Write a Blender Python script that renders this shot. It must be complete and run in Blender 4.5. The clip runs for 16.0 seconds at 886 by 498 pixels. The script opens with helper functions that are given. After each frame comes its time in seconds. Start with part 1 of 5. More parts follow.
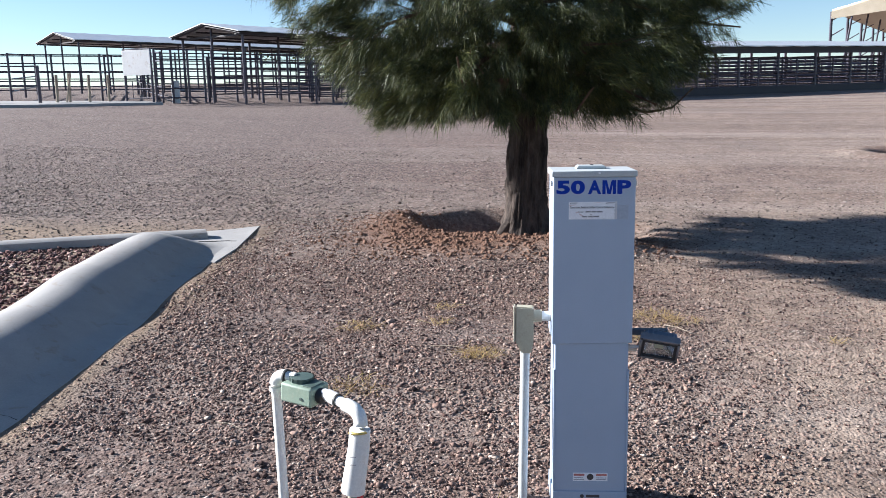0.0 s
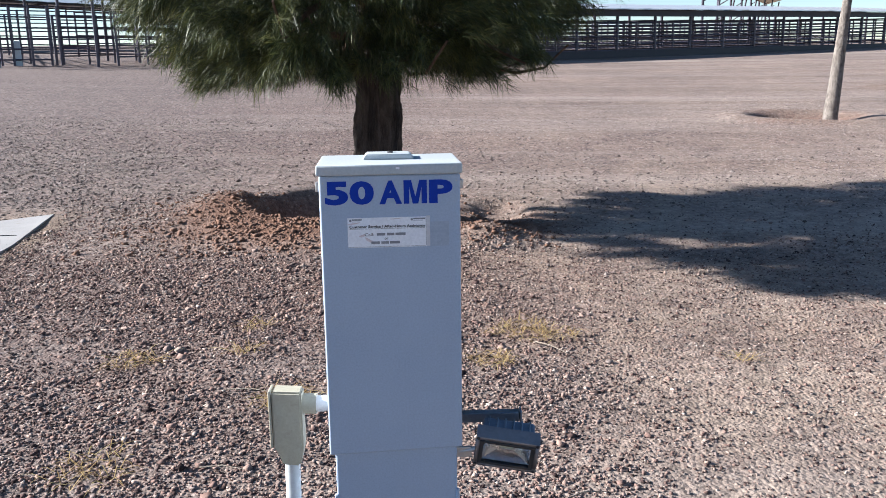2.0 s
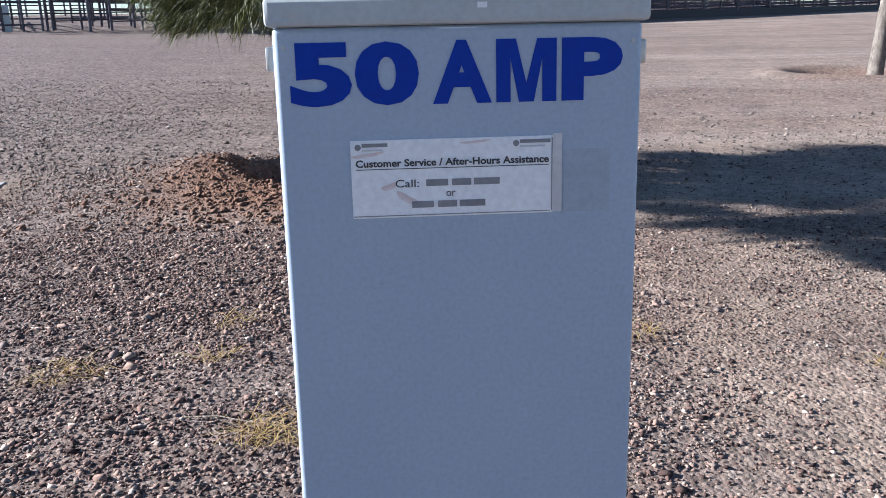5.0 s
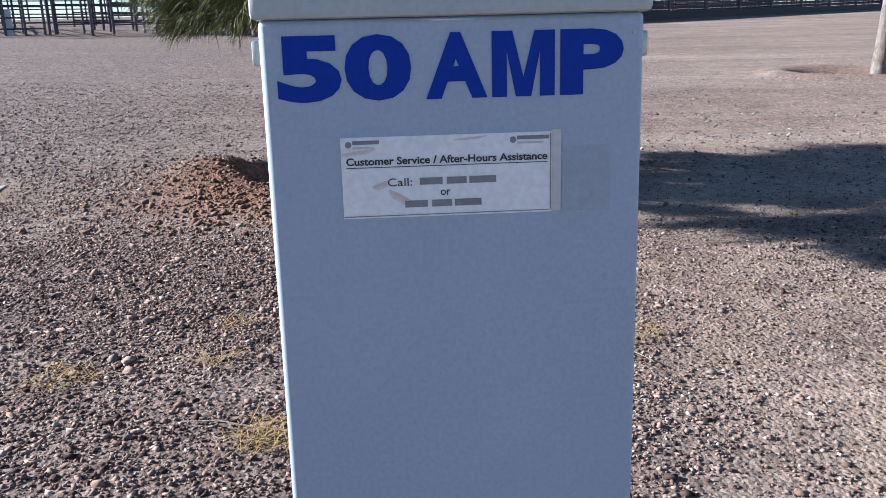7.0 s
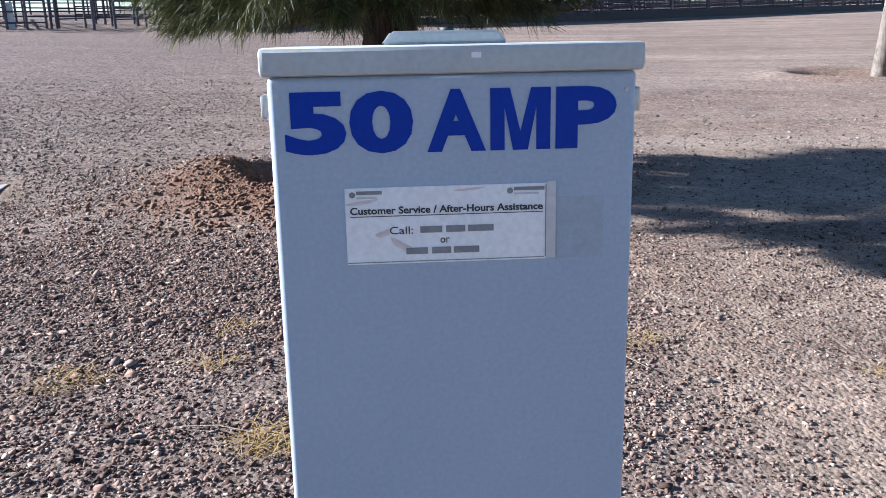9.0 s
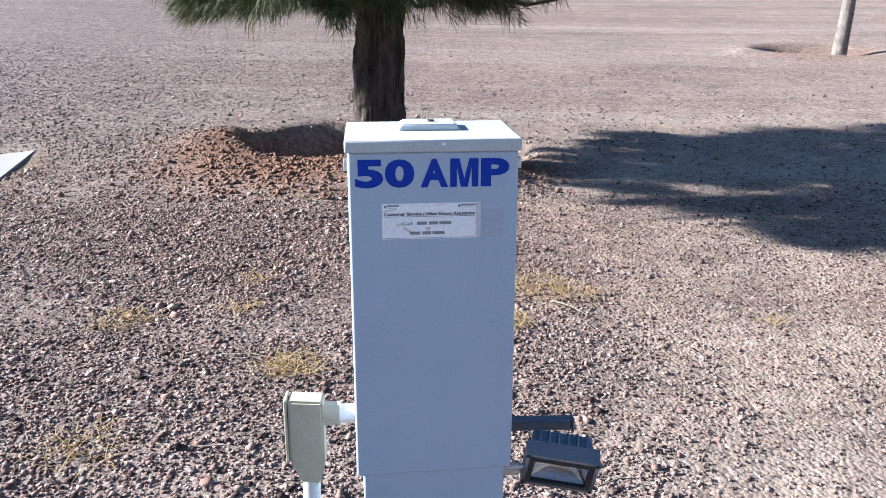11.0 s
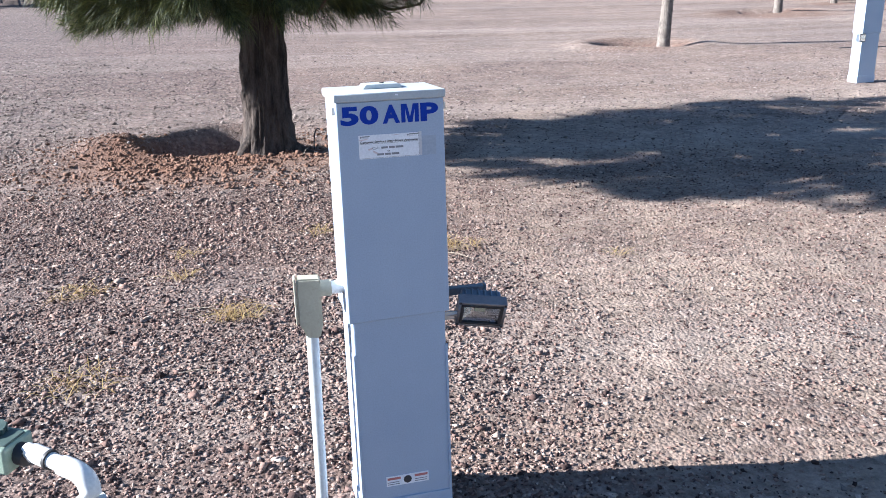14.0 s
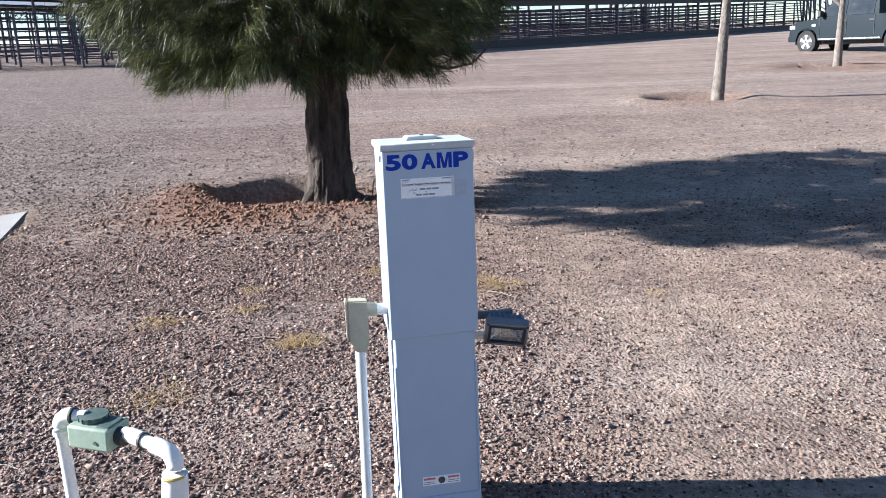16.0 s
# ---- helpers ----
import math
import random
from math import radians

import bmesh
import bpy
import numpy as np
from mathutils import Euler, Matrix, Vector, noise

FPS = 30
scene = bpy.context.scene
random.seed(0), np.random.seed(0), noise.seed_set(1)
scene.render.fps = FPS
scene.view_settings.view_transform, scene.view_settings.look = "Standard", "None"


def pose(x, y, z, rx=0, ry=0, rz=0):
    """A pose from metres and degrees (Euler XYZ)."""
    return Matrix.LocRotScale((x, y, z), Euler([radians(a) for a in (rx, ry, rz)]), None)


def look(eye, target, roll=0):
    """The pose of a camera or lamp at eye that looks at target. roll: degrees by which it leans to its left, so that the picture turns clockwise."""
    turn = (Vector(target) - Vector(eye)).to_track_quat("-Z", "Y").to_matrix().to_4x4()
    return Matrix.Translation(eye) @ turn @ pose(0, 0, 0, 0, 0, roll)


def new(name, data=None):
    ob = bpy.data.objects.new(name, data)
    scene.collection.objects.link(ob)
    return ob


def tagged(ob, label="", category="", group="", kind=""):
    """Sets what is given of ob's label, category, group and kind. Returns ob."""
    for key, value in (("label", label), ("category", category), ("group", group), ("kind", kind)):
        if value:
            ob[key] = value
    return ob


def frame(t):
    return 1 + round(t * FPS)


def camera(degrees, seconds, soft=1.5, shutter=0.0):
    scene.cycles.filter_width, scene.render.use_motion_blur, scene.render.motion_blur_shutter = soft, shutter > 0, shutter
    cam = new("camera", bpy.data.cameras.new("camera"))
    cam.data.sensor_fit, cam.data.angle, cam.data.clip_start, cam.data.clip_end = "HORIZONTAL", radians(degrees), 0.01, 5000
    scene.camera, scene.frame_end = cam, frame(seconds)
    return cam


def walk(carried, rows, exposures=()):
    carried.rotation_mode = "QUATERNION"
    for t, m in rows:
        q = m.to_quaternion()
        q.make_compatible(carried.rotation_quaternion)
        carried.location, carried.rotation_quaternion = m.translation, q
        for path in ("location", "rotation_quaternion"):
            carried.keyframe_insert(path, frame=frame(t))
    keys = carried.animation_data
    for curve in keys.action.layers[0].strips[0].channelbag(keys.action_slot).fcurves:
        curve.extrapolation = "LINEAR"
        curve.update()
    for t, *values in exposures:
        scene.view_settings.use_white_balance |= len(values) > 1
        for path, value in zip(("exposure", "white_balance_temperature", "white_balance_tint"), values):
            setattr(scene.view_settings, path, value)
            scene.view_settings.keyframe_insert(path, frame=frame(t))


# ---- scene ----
cam = camera(55.1, 16.0, 0.6)
PATH = [
    (0, (0.255, 0.056, 1.475), (0.02, 2.011, 1.122), -1.3),
    (0.5, (0.321, 0.463, 1.491), (0.203, 2.421, 1.105), -2.6),
    (1, (0.48, 0.756, 1.504), (0.39, 2.711, 1.093), -2.5),
    (1.5, (0.523, 1.099, 1.447), (0.429, 3.043, 0.986), -1.9),
    (2, (0.501, 1.269, 1.419), (0.525, 3.22, 0.981), -1.2),
    (2.5, (0.527, 1.394, 1.42), (0.55, 3.342, 0.963), -0.9),
    (3, (0.555, 1.64, 1.412), (0.483, 3.587, 0.961), -0.3),
    (3.5, (0.5, 1.897, 1.336), (0.442, 3.835, 0.845), -0.2),
    (4, (0.399, 2.146, 1.244), (0.444, 4.083, 0.748), -0.4),
    (4.2, (0.399, 2.196, 1.217), (0.433, 4.131, 0.713), -0.9),
    (6.5, (0.4075, 2.267, 1.197), (0.4125, 4.202, 0.691), -2.1),
    (7, (0.4075, 2.27, 1.196), (0.4115, 4.206, 0.695), -2),
    (7.5, (0.4105, 2.263, 1.201), (0.4105, 4.201, 0.709), -2),
    (8, (0.4105, 2.267, 1.197), (0.4105, 4.206, 0.708), -1.8),
    (8.2, (0.4105, 2.27, 1.196), (0.4115, 4.208, 0.704), -1.7),
    (10.3, (0.406, 1.959, 1.382), (0.427, 3.881, 0.83), -1.0),
    (10.5, (0.419, 1.845, 1.402), (0.472, 3.764, 0.839), -1.4),
    (11, (0.403, 1.567, 1.458), (0.45, 3.475, 0.858), -0.4),
    (11.5, (0.206, 1.386, 1.433), (0.509, 3.261, 0.806), 0.2),
    (12, (0.122, 1.3, 1.447), (0.49, 3.152, 0.788), -1.5),
    (12.5, (0.164, 1.159, 1.461), (0.504, 3.018, 0.805), -2.1),
    (13, (0.258, 0.979, 1.46), (0.537, 2.86, 0.84), -1.5),
    (13.5, (0.233, 0.878, 1.461), (0.486, 2.766, 0.849), -1.6),
    (14, (0.137, 0.812, 1.465), (0.503, 2.688, 0.874), -2.0),
    (14.5, (0.117, 0.75, 1.465), (0.465, 2.635, 0.894), -1.7),
    (15, (0.197, 0.627, 1.474), (0.519, 2.531, 0.954), -2.3),
    (15.5, (0.233, 0.487, 1.47), (0.407, 2.416, 0.973), -2.4),
    (16, (0.158, 0.436, 1.495), (0.392, 2.367, 1.029), -2.6),
]
EXPOSURE = 1.55
LIGHT = [(0, 0.10, 5900), (1.5, 0.20, 5900), (2.5, 0.24, 5850), (3.0, 0.10, 5800), (4.2, 0.13, 5700), (8.2, 0.14, 5700), (10.3, 0.53, 5700), (14.5, 0.52, 5650), (15.2, 0.42, 5750), (16, 0.34, 5800)]
walk(cam, [(t, look(eye, target, roll)) for t, eye, target, roll in PATH], [(t, EXPOSURE + e, k, 9) for t, e, k in LIGHT])

# ---- light ----
SUN_UP, SUN_TURN = 25.0, 276.5
world = bpy.data.worlds.new("sky")
scene.world = world
world.use_nodes = True
wn = world.node_tree.nodes
wn.clear()
sky = wn.new("ShaderNodeTexSky")
sky.sky_type = "NISHITA"
sky.sun_disc = False
sky.sun_elevation, sky.sun_rotation = radians(SUN_UP), radians(SUN_TURN)
sky.altitude, sky.air_density, sky.dust_density, sky.ozone_density = 1400, 1.0, 0.15, 2.0
wb, wo = wn.new("ShaderNodeBackground"), wn.new("ShaderNodeOutputWorld")
wb.inputs["Strength"].default_value = 0.046
world.node_tree.links.new(sky.outputs[0], wb.inputs["Color"])
world.node_tree.links.new(wb.outputs[0], wo.inputs["Surface"])
sun = new("sun", bpy.data.lights.new("sun", "SUN"))
sun.data.energy, sun.data.angle, sun.data.color = 5.0, radians(0.53), (1.0, 0.93, 0.85)
sun.matrix_world = look((0, 0, 30), Vector((0, 0, 30)) + Vector((math.sin(radians(SUN_TURN)) * -1, -math.cos(radians(SUN_TURN)), -math.tan(radians(SUN_UP)))))


# ---- building helpers ----
def thing(name, x, y, z, label, category, rx=0, ry=0, rz=0, group="", kind=""):
    """An Empty at the base of a thing, which carries its parts."""
    ob = new(name)
    ob.empty_display_size = 0.1
    ob.matrix_basis = pose(x, y, z, rx, ry, rz)
    return tagged(ob, label, category, group, kind)


def to_mesh(name, bm, material, smooth=True):
    me = bpy.data.meshes.new(name)
    bmesh.ops.recalc_face_normals(bm, faces=bm.faces)
    # broad flat faces between narrow bevels keep their own normal
    flags = []
    for f in bm.faces:
        near = [o.calc_area() for e in f.edges for o in e.link_faces if o is not f]
        flags.append(not near or f.calc_area() < 3.0 * sum(near) / len(near))
    bm.to_mesh(me)
    bm.free()
    me.materials.append(material)
    if smooth:
        me.set_sharp_from_angle(angle=radians(35))
        me.polygons.foreach_set("use_smooth", flags)
    return me


def part(name, bm, material, parent, label=""):
    ob = new(name, to_mesh(name, bm, material))
    ob.parent = parent
    return tagged(ob, label)


def share(name, mesh, parent, m, label=""):
    """One more part on a mesh that exists."""
    ob = new(name, mesh)
    ob.parent = parent
    ob.matrix_basis = m
    return tagged(ob, label)


def solo(name, bm, material, label, category, kind="", group="", m=None):
    ob = new(name, to_mesh(name, bm, material))
    if m:
        ob.matrix_basis = m
    return tagged(ob, label, category, group, kind)


def box(bm, x0, x1, y0, y1, z0, z1, bevel=0.0, seg=2):
    r = bmesh.ops.create_cube(bm, size=1.0, matrix=Matrix.Translation(((x0 + x1) / 2, (y0 + y1) / 2, (z0 + z1) / 2)) @ Matrix.Diagonal((x1 - x0, y1 - y0, z1 - z0, 1)))
    if bevel:
        edges = list({e for v in r["verts"] for e in v.link_edges})
        bmesh.ops.bevel(bm, geom=edges, offset=bevel, segments=seg, affect="EDGES", profile=0.5)
    return bm


def tube(bm, points, r, seg=10, caps=True, r_end=None):
    """A pipe along points."""
    pts = [Vector(p) for p in points]
    rings = []
    up = Vector((0, 0, 1))
    for i, p in enumerate(pts):
        d = (pts[min(i + 1, len(pts) - 1)] - pts[max(i - 1, 0)]).normalized()
        side = d.cross(up)
        if side.length < 0.05:
            side = d.cross(Vector((0, 1, 0)))
        side.normalize()
        other = side.cross(d)
        k = i / max(1, len(pts) - 1)
        rr = r if r_end is None else r + (r_end - r) * k
        rings.append([bm.verts.new(p + (side * math.cos(a) + other * math.sin(a)) * rr) for a in [2 * math.pi * j / seg for j in range(seg)]])
    for a, b in zip(rings, rings[1:]):
        for j in range(seg):
            bm.faces.new((a[j], a[(j + 1) % seg], b[(j + 1) % seg], b[j]))
    if caps:
        bm.faces.new(rings[0][::-1])
        bm.faces.new(rings[-1])
    return bm


def pipe(p0, p1, r, seg=10):
    return tube(bmesh.new(), [p0, p1], r, seg)


def block(*a, **k):
    return box(bmesh.new(), *a, **k)


def bend(a, b, c, n=6):
    """Points of a round elbow from a over the corner b to c."""
    a, b, c = Vector(a), Vector(b), Vector(c)
    return [a.lerp(b, t).lerp(b.lerp(c, t), t) for t in [i / n for i in range(n + 1)]]


def prism(bm, outline, y0, y1):
    """A solid from an outline in x and z, between two y."""
    a = [bm.verts.new((x, y0, z)) for x, z in outline]
    b = [bm.verts.new((x, y1, z)) for x, z in outline]
    bm.faces.new(a)
    bm.faces.new(b[::-1])
    for i in range(len(a)):
        j = (i + 1) % len(a)
        bm.faces.new((a[j], a[i], b[i], b[j]))
    return bm


def raw_mesh(name, verts, faces, material, smooth=False):
    """A mesh from arrays: verts n x 3, faces n x 3."""
    me = bpy.data.meshes.new(name)
    n = len(faces)
    me.vertices.add(len(verts))
    me.vertices.foreach_set("co", np.asarray(verts, np.float32).ravel())
    me.loops.add(n * 3)
    me.loops.foreach_set("vertex_index", np.asarray(faces, np.int32).ravel())
    me.polygons.add(n)
    me.polygons.foreach_set("loop_start", np.arange(0, n * 3, 3, dtype=np.int32))
    me.polygons.foreach_set("loop_total", np.full(n, 3, np.int32))
    me.update(calc_edges=True)
    me.validate()
    me.materials.append(material)
    if smooth:
        me.polygons.foreach_set("use_smooth", [True] * n)
    return me


def text_mesh(name, body, width, height, material, bold=0.0, depth=0.0006):
    """Raised letters of the built-in font, standing in x and z, from the origin to width and height."""
    cu = bpy.data.curves.new(name, "FONT")
    cu.body, cu.size, cu.offset, cu.extrude = body, 1.0, bold, 0.001
    cu.resolution_u = 4
    ob = bpy.data.objects.new(name, cu)
    scene.collection.objects.link(ob)
    me = bpy.data.meshes.new_from_object(ob.evaluated_get(bpy.context.evaluated_depsgraph_get()))
    bpy.data.objects.remove(ob)
    bpy.data.curves.remove(cu)
    co = np.empty(len(me.vertices) * 3, np.float32)
    me.vertices.foreach_get("co", co)
    co = co.reshape(-1, 3)
    lo, hi = co.min(0), co.max(0)
    k = (co - lo) / np.maximum(hi - lo, 1e-9)
    out = np.stack([k[:, 0] * width, -k[:, 2] * depth, k[:, 1] * height], 1)
    me.vertices.foreach_set("co", out.astype(np.float32).ravel())
    me.materials.clear()
    me.materials.append(material)
    return me


# ---- materials ----
def material(name, rough=0.6, metal=0.0, spec=0.5):
    m = bpy.data.materials.new(name)
    m.use_nodes = True
    b = m.node_tree.nodes["Principled BSDF"]
    b.inputs["Roughness"].default_value, b.inputs["Metallic"].default_value = rough, metal
    b.inputs["Specular IOR Level"].default_value = spec
    return m, m.node_tree.nodes, m.node_tree.links, b


def noise_node(n, l, scale, detail=4, rough=0.6, vec=None, dist=0.0):
    t = n.new("ShaderNodeTexNoise")
    t.inputs["Scale"].default_value, t.inputs["Detail"].default_value = scale, detail
    t.inputs["Roughness"].default_value, t.inputs["Distortion"].default_value = rough, dist
    if vec is not None:
        l.new(vec, t.inputs["Vector"])
    return t


def ramp_node(n, l, fac, stops):
    r = n.new("ShaderNodeValToRGB")
    while len(r.color_ramp.elements) < len(stops):
        r.color_ramp.elements.new(0.5)
    for e, (p, c) in zip(r.color_ramp.elements, stops):
        e.position, e.color = p, (*c, 1) if len(c) == 3 else c
    l.new(fac, r.inputs[0])
    return r


def mix_node(n, l, a, b, fac, mode="MIX"):
    x = n.new("ShaderNodeMix")
    x.data_type, x.blend_type = "RGBA", mode
    for socket, v in ((x.inputs[6], a), (x.inputs[7], b), (x.inputs[0], fac)):
        if isinstance(v, (tuple, float, int)):
            socket.default_value = (*v, 1) if isinstance(v, tuple) else v
        else:
            l.new(v, socket)
    return x.outputs[2]


def bump_node(n, l, height, strength, distance, b, after=None):
    x = n.new("ShaderNodeBump")
    x.inputs["Strength"].default_value, x.inputs["Distance"].default_value = strength, distance
    l.new(height, x.inputs["Height"])
    if after is not None:
        l.new(after, x.inputs["Normal"])
    l.new(x.outputs[0], b.inputs["Normal"])
    return x.outputs[0]


def coords(n, kind="Object"):
    return n.new("ShaderNodeTexCoord").outputs[kind]


def plain(name, c0, c1, scale=12.0, rough=0.55, metal=0.0, bump=0.15, fine=180.0, spec=0.5, dirt=None):
    """A painted or moulded surface: two tones in patches, grain, a little relief."""
    m, n, l, b = material(name, rough, metal, spec)
    v = coords(n)
    big, small = noise_node(n, l, scale, 5, 0.65, v), noise_node(n, l, fine, 3, 0.6, v)
    r = ramp_node(n, l, big.outputs[0], [(0.3, c0), (0.7, c1)])
    s = ramp_node(n, l, small.outputs[0], [(0.3, (0.88, 0.88, 0.88)), (0.7, (1.06, 1.06, 1.06))])
    col = mix_node(n, l, r.outputs[0], s.outputs[0], 0.8, "MULTIPLY")
    if dirt:
        d = ramp_node(n, l, noise_node(n, l, scale * 2.7, 8, 0.75, v, 0.6).outputs[0], [(0.56, (0, 0, 0)), (0.72, (1, 1, 1))])
        col = mix_node(n, l, col, dirt, d.outputs[0])
    l.new(col, b.inputs["Base Color"])
    rr = ramp_node(n, l, big.outputs[0], [(0.2, (rough - 0.08,) * 3), (0.8, (min(1, rough + 0.1),) * 3)])
    l.new(rr.outputs[0], b.inputs["Roughness"])
    if bump:
        bump_node(n, l, small.outputs[0], bump, 0.002, b)
    return m


def voronoi(n, l, scale, vec, feature="F1", rand=1.0):
    t = n.new("ShaderNodeTexVoronoi")
    t.feature = feature
    t.inputs["Scale"].default_value, t.inputs["Randomness"].default_value = scale, rand
    l.new(vec, t.inputs["Vector"])
    return t


# the darkest stops also give the shaded gaps between stones
STONES = [(0.0, (0.030, 0.021, 0.021)), (0.24, (0.095, 0.062, 0.055)), (0.46, (0.20, 0.134, 0.114)), (0.68, (0.295, 0.21, 0.176)), (0.80, (0.17, 0.145, 0.138)), (0.95, (0.36, 0.275, 0.23)), (1.0, (0.47, 0.40, 0.35))]
PALE_STONES = [(0.0, (0.085, 0.071, 0.067)), (0.3, (0.15, 0.124, 0.113)), (0.6, (0.23, 0.19, 0.17)), (0.85, (0.30, 0.255, 0.23)), (1.0, (0.37, 0.325, 0.295))]


def ground_material():
    m, n, l, b = material("gravelly_earth", 0.93, 0, 0.25)
    v = coords(n)
    fine, mid = voronoi(n, l, 62, v), voronoi(n, l, 30, v)
    wide, patch = noise_node(n, l, 0.22, 5, 0.6, v), noise_node(n, l, 1.7, 6, 0.7, v)
    grain = noise_node(n, l, 240, 4, 0.7, v)
    sep = n.new("ShaderNodeSeparateColor")
    l.new(fine.outputs["Color"], sep.inputs[0])
    c1 = ramp_node(n, l, sep.outputs[0], STONES)
    sep2 = n.new("ShaderNodeSeparateColor")
    l.new(mid.outputs["Color"], sep2.inputs[0])
    c2 = ramp_node(n, l, sep2.outputs[1], STONES)
    stones = mix_node(n, l, c1.outputs[0], c2.outputs[0], 0.4)
    earth = ramp_node(n, l, patch.outputs[0], [(0.3, (0.26, 0.192, 0.145)), (0.7, (0.41, 0.322, 0.25))])
    # red-brown western earth, darkened for the shade between its stones
    red = ramp_node(n, l, patch.outputs[0], [(0.3, (0.105, 0.068, 0.053)), (0.7, (0.21, 0.138, 0.106))])
    k = ramp_node(n, l, patch.outputs[0], [(0.36, (0.2, 0.2, 0.2)), (0.62, (0.75, 0.75, 0.75))])
    # more bare earth to the east, deeper gravel to the west
    xyz = n.new("ShaderNodeSeparateXYZ")
    l.new(v, xyz.inputs[0])
    east = n.new("ShaderNodeMapRange")
    east.inputs["From Min"].default_value, east.inputs["From Max"].default_value = -2.5, 2.5
    east.inputs["To Min"].default_value, east.inputs["To Max"].default_value = 0.45, 1.15
    l.new(xyz.outputs[0], east.inputs["Value"])
    beyond = n.new("ShaderNodeMapRange")
    beyond.inputs["From Min"].default_value, beyond.inputs["From Max"].default_value = 7.0, 11.0
    beyond.inputs["To Min"].default_value, beyond.inputs["To Max"].default_value = 1.0, 0.4
    l.new(xyz.outputs[1], beyond.inputs["Value"])
    east_km = n.new("ShaderNodeMath")
    east_km.operation = "MULTIPLY"
    l.new(east.outputs[0], east_km.inputs[0])
    l.new(beyond.outputs[0], east_km.inputs[1])
    km = n.new("ShaderNodeMath")
    km.operation = "MULTIPLY"
    l.new(k.outputs[0], km.inputs[0])
    l.new(east_km.outputs[0], km.inputs[1])
    side = n.new("ShaderNodeMapRange")
    side.inputs["From Min"].default_value, side.inputs["From Max"].default_value = -0.3, 2.0
    l.new(xyz.outputs[0], side.inputs["Value"])
    col = mix_node(n, l, stones, mix_node(n, l, red.outputs[0], earth.outputs[0], side.outputs[0]), km.outputs[0])
    tone = ramp_node(n, l, wide.outputs[0], [(0.35, (0.80, 0.79, 0.80)), (0.65, (1.06, 1.05, 1.02))])
    col = mix_node(n, l, col, tone.outputs[0], 1.0, "MULTIPLY")
    # wheel tracks of finer, paler grit across the yard
    w = n.new("ShaderNodeMapping")
    w.inputs["Scale"].default_value = (0.05, 0.75, 1)
    w.inputs["Rotation"].default_value = (0, 0, radians(-6))
    l.new(v, w.inputs["Vector"])
    tr = ramp_node(n, l, noise_node(n, l, 1.0, 4, 0.6, w.outputs[0]).outputs[0], [(0.45, (0, 0, 0)), (0.68, (0.45, 0.45, 0.45))])
    col = mix_node(n, l, col, (0.40, 0.34, 0.295), tr.outputs[0])
    # deeper grey gravel over the western yard, its stones' own shade in the colour
    wg = n.new("ShaderNodeMapRange")
    wg.inputs["From Min"].default_value, wg.inputs["From Max"].default_value = 0.5, -5.0
    wg.inputs["To Min"].default_value, wg.inputs["To Max"].default_value = 0.0, 0.8
    l.new(xyz.outputs[0], wg.inputs["Value"])
    col = mix_node(n, l, col, mix_node(n, l, c2.outputs[0], (0.125, 0.104, 0.098), 0.5), wg.outputs[0])
    # dusty strip of bare tan earth along the foot of the berm
    foot = n.new("ShaderNodeMath")
    foot.operation = "MULTIPLY_ADD"
    foot.inputs[1].default_value = 0.07
    l.new(xyz.outputs[1], foot.inputs[0])
    l.new(xyz.outputs[0], foot.inputs[2])
    foot2 = n.new("ShaderNodeMath")
    foot2.operation = "MULTIPLY_ADD"
    foot2.inputs[1].default_value = 0.35
    l.new(patch.outputs[0], foot2.inputs[0])
    l.new(foot.outputs[0], foot2.inputs[2])
    fr = n.new("ShaderNodeMapRange")
    fr.inputs["From Min"].default_value, fr.inputs["From Max"].default_value = -1.60, -1.42
    fr.inputs["To Min"].default_value, fr.inputs["To Max"].default_value = 0.85, 0.0
    l.new(foot2.outputs[0], fr.inputs["Value"])
    fk = n.new("ShaderNodeMapRange")
    fk.inputs["From Min"].default_value, fk.inputs["From Max"].default_value = 7.4, 8.2
    fk.inputs["To Min"].default_value, fk.inputs["To Max"].default_value = 1.0, 0.0
    l.new(xyz.outputs[1], fk.inputs["Value"])
    fm = n.new("ShaderNodeMath")
    fm.operation = "MULTIPLY"
    l.new(fr.outputs[0], fm.inputs[0])
    l.new(fk.outputs[0], fm.inputs[1])
    col = mix_node(n, l, col, ramp_node(n, l, grain.outputs[0], [(0.3, (0.20, 0.145, 0.10)), (0.7, (0.29, 0.215, 0.155))]).outputs[0], fm.outputs[0])
    # bare red soil dug up round the trees
    for cx, cy, r0, r1 in ((-0.45, 7.65, 0.70, 1.35), (0.9, 7.55, 0.25, 0.85), (6.7, 15.2, 0.6, 1.35), (13.0, 21.5, 1.2, 2.3), (16.7, 24.3, 0.4, 1.1)):
        d = n.new("ShaderNodeVectorMath")
        d.operation = "DISTANCE"
        flat = n.new("ShaderNodeVectorMath")
        flat.operation = "MULTIPLY"
        flat.inputs[1].default_value = (1, 1.15, 0)
        l.new(v, flat.inputs[0])
        l.new(flat.outputs[0], d.inputs[0])
        d.inputs[1].default_value = (cx, cy * 1.15, 0)
        wob = n.new("ShaderNodeMath")
        wob.operation = "MULTIPLY_ADD"
        wob.inputs[1].default_value = 1.3
        l.new(patch.outputs[0], wob.inputs[0])
        l.new(d.outputs["Value"], wob.inputs[2])
        f = ramp_node(n, l, wob.outputs[0], [(0.0, (0.9, 0.9, 0.9) if cy < 10 else (0.55, 0.55, 0.55)), (1.0, (0, 0, 0))])
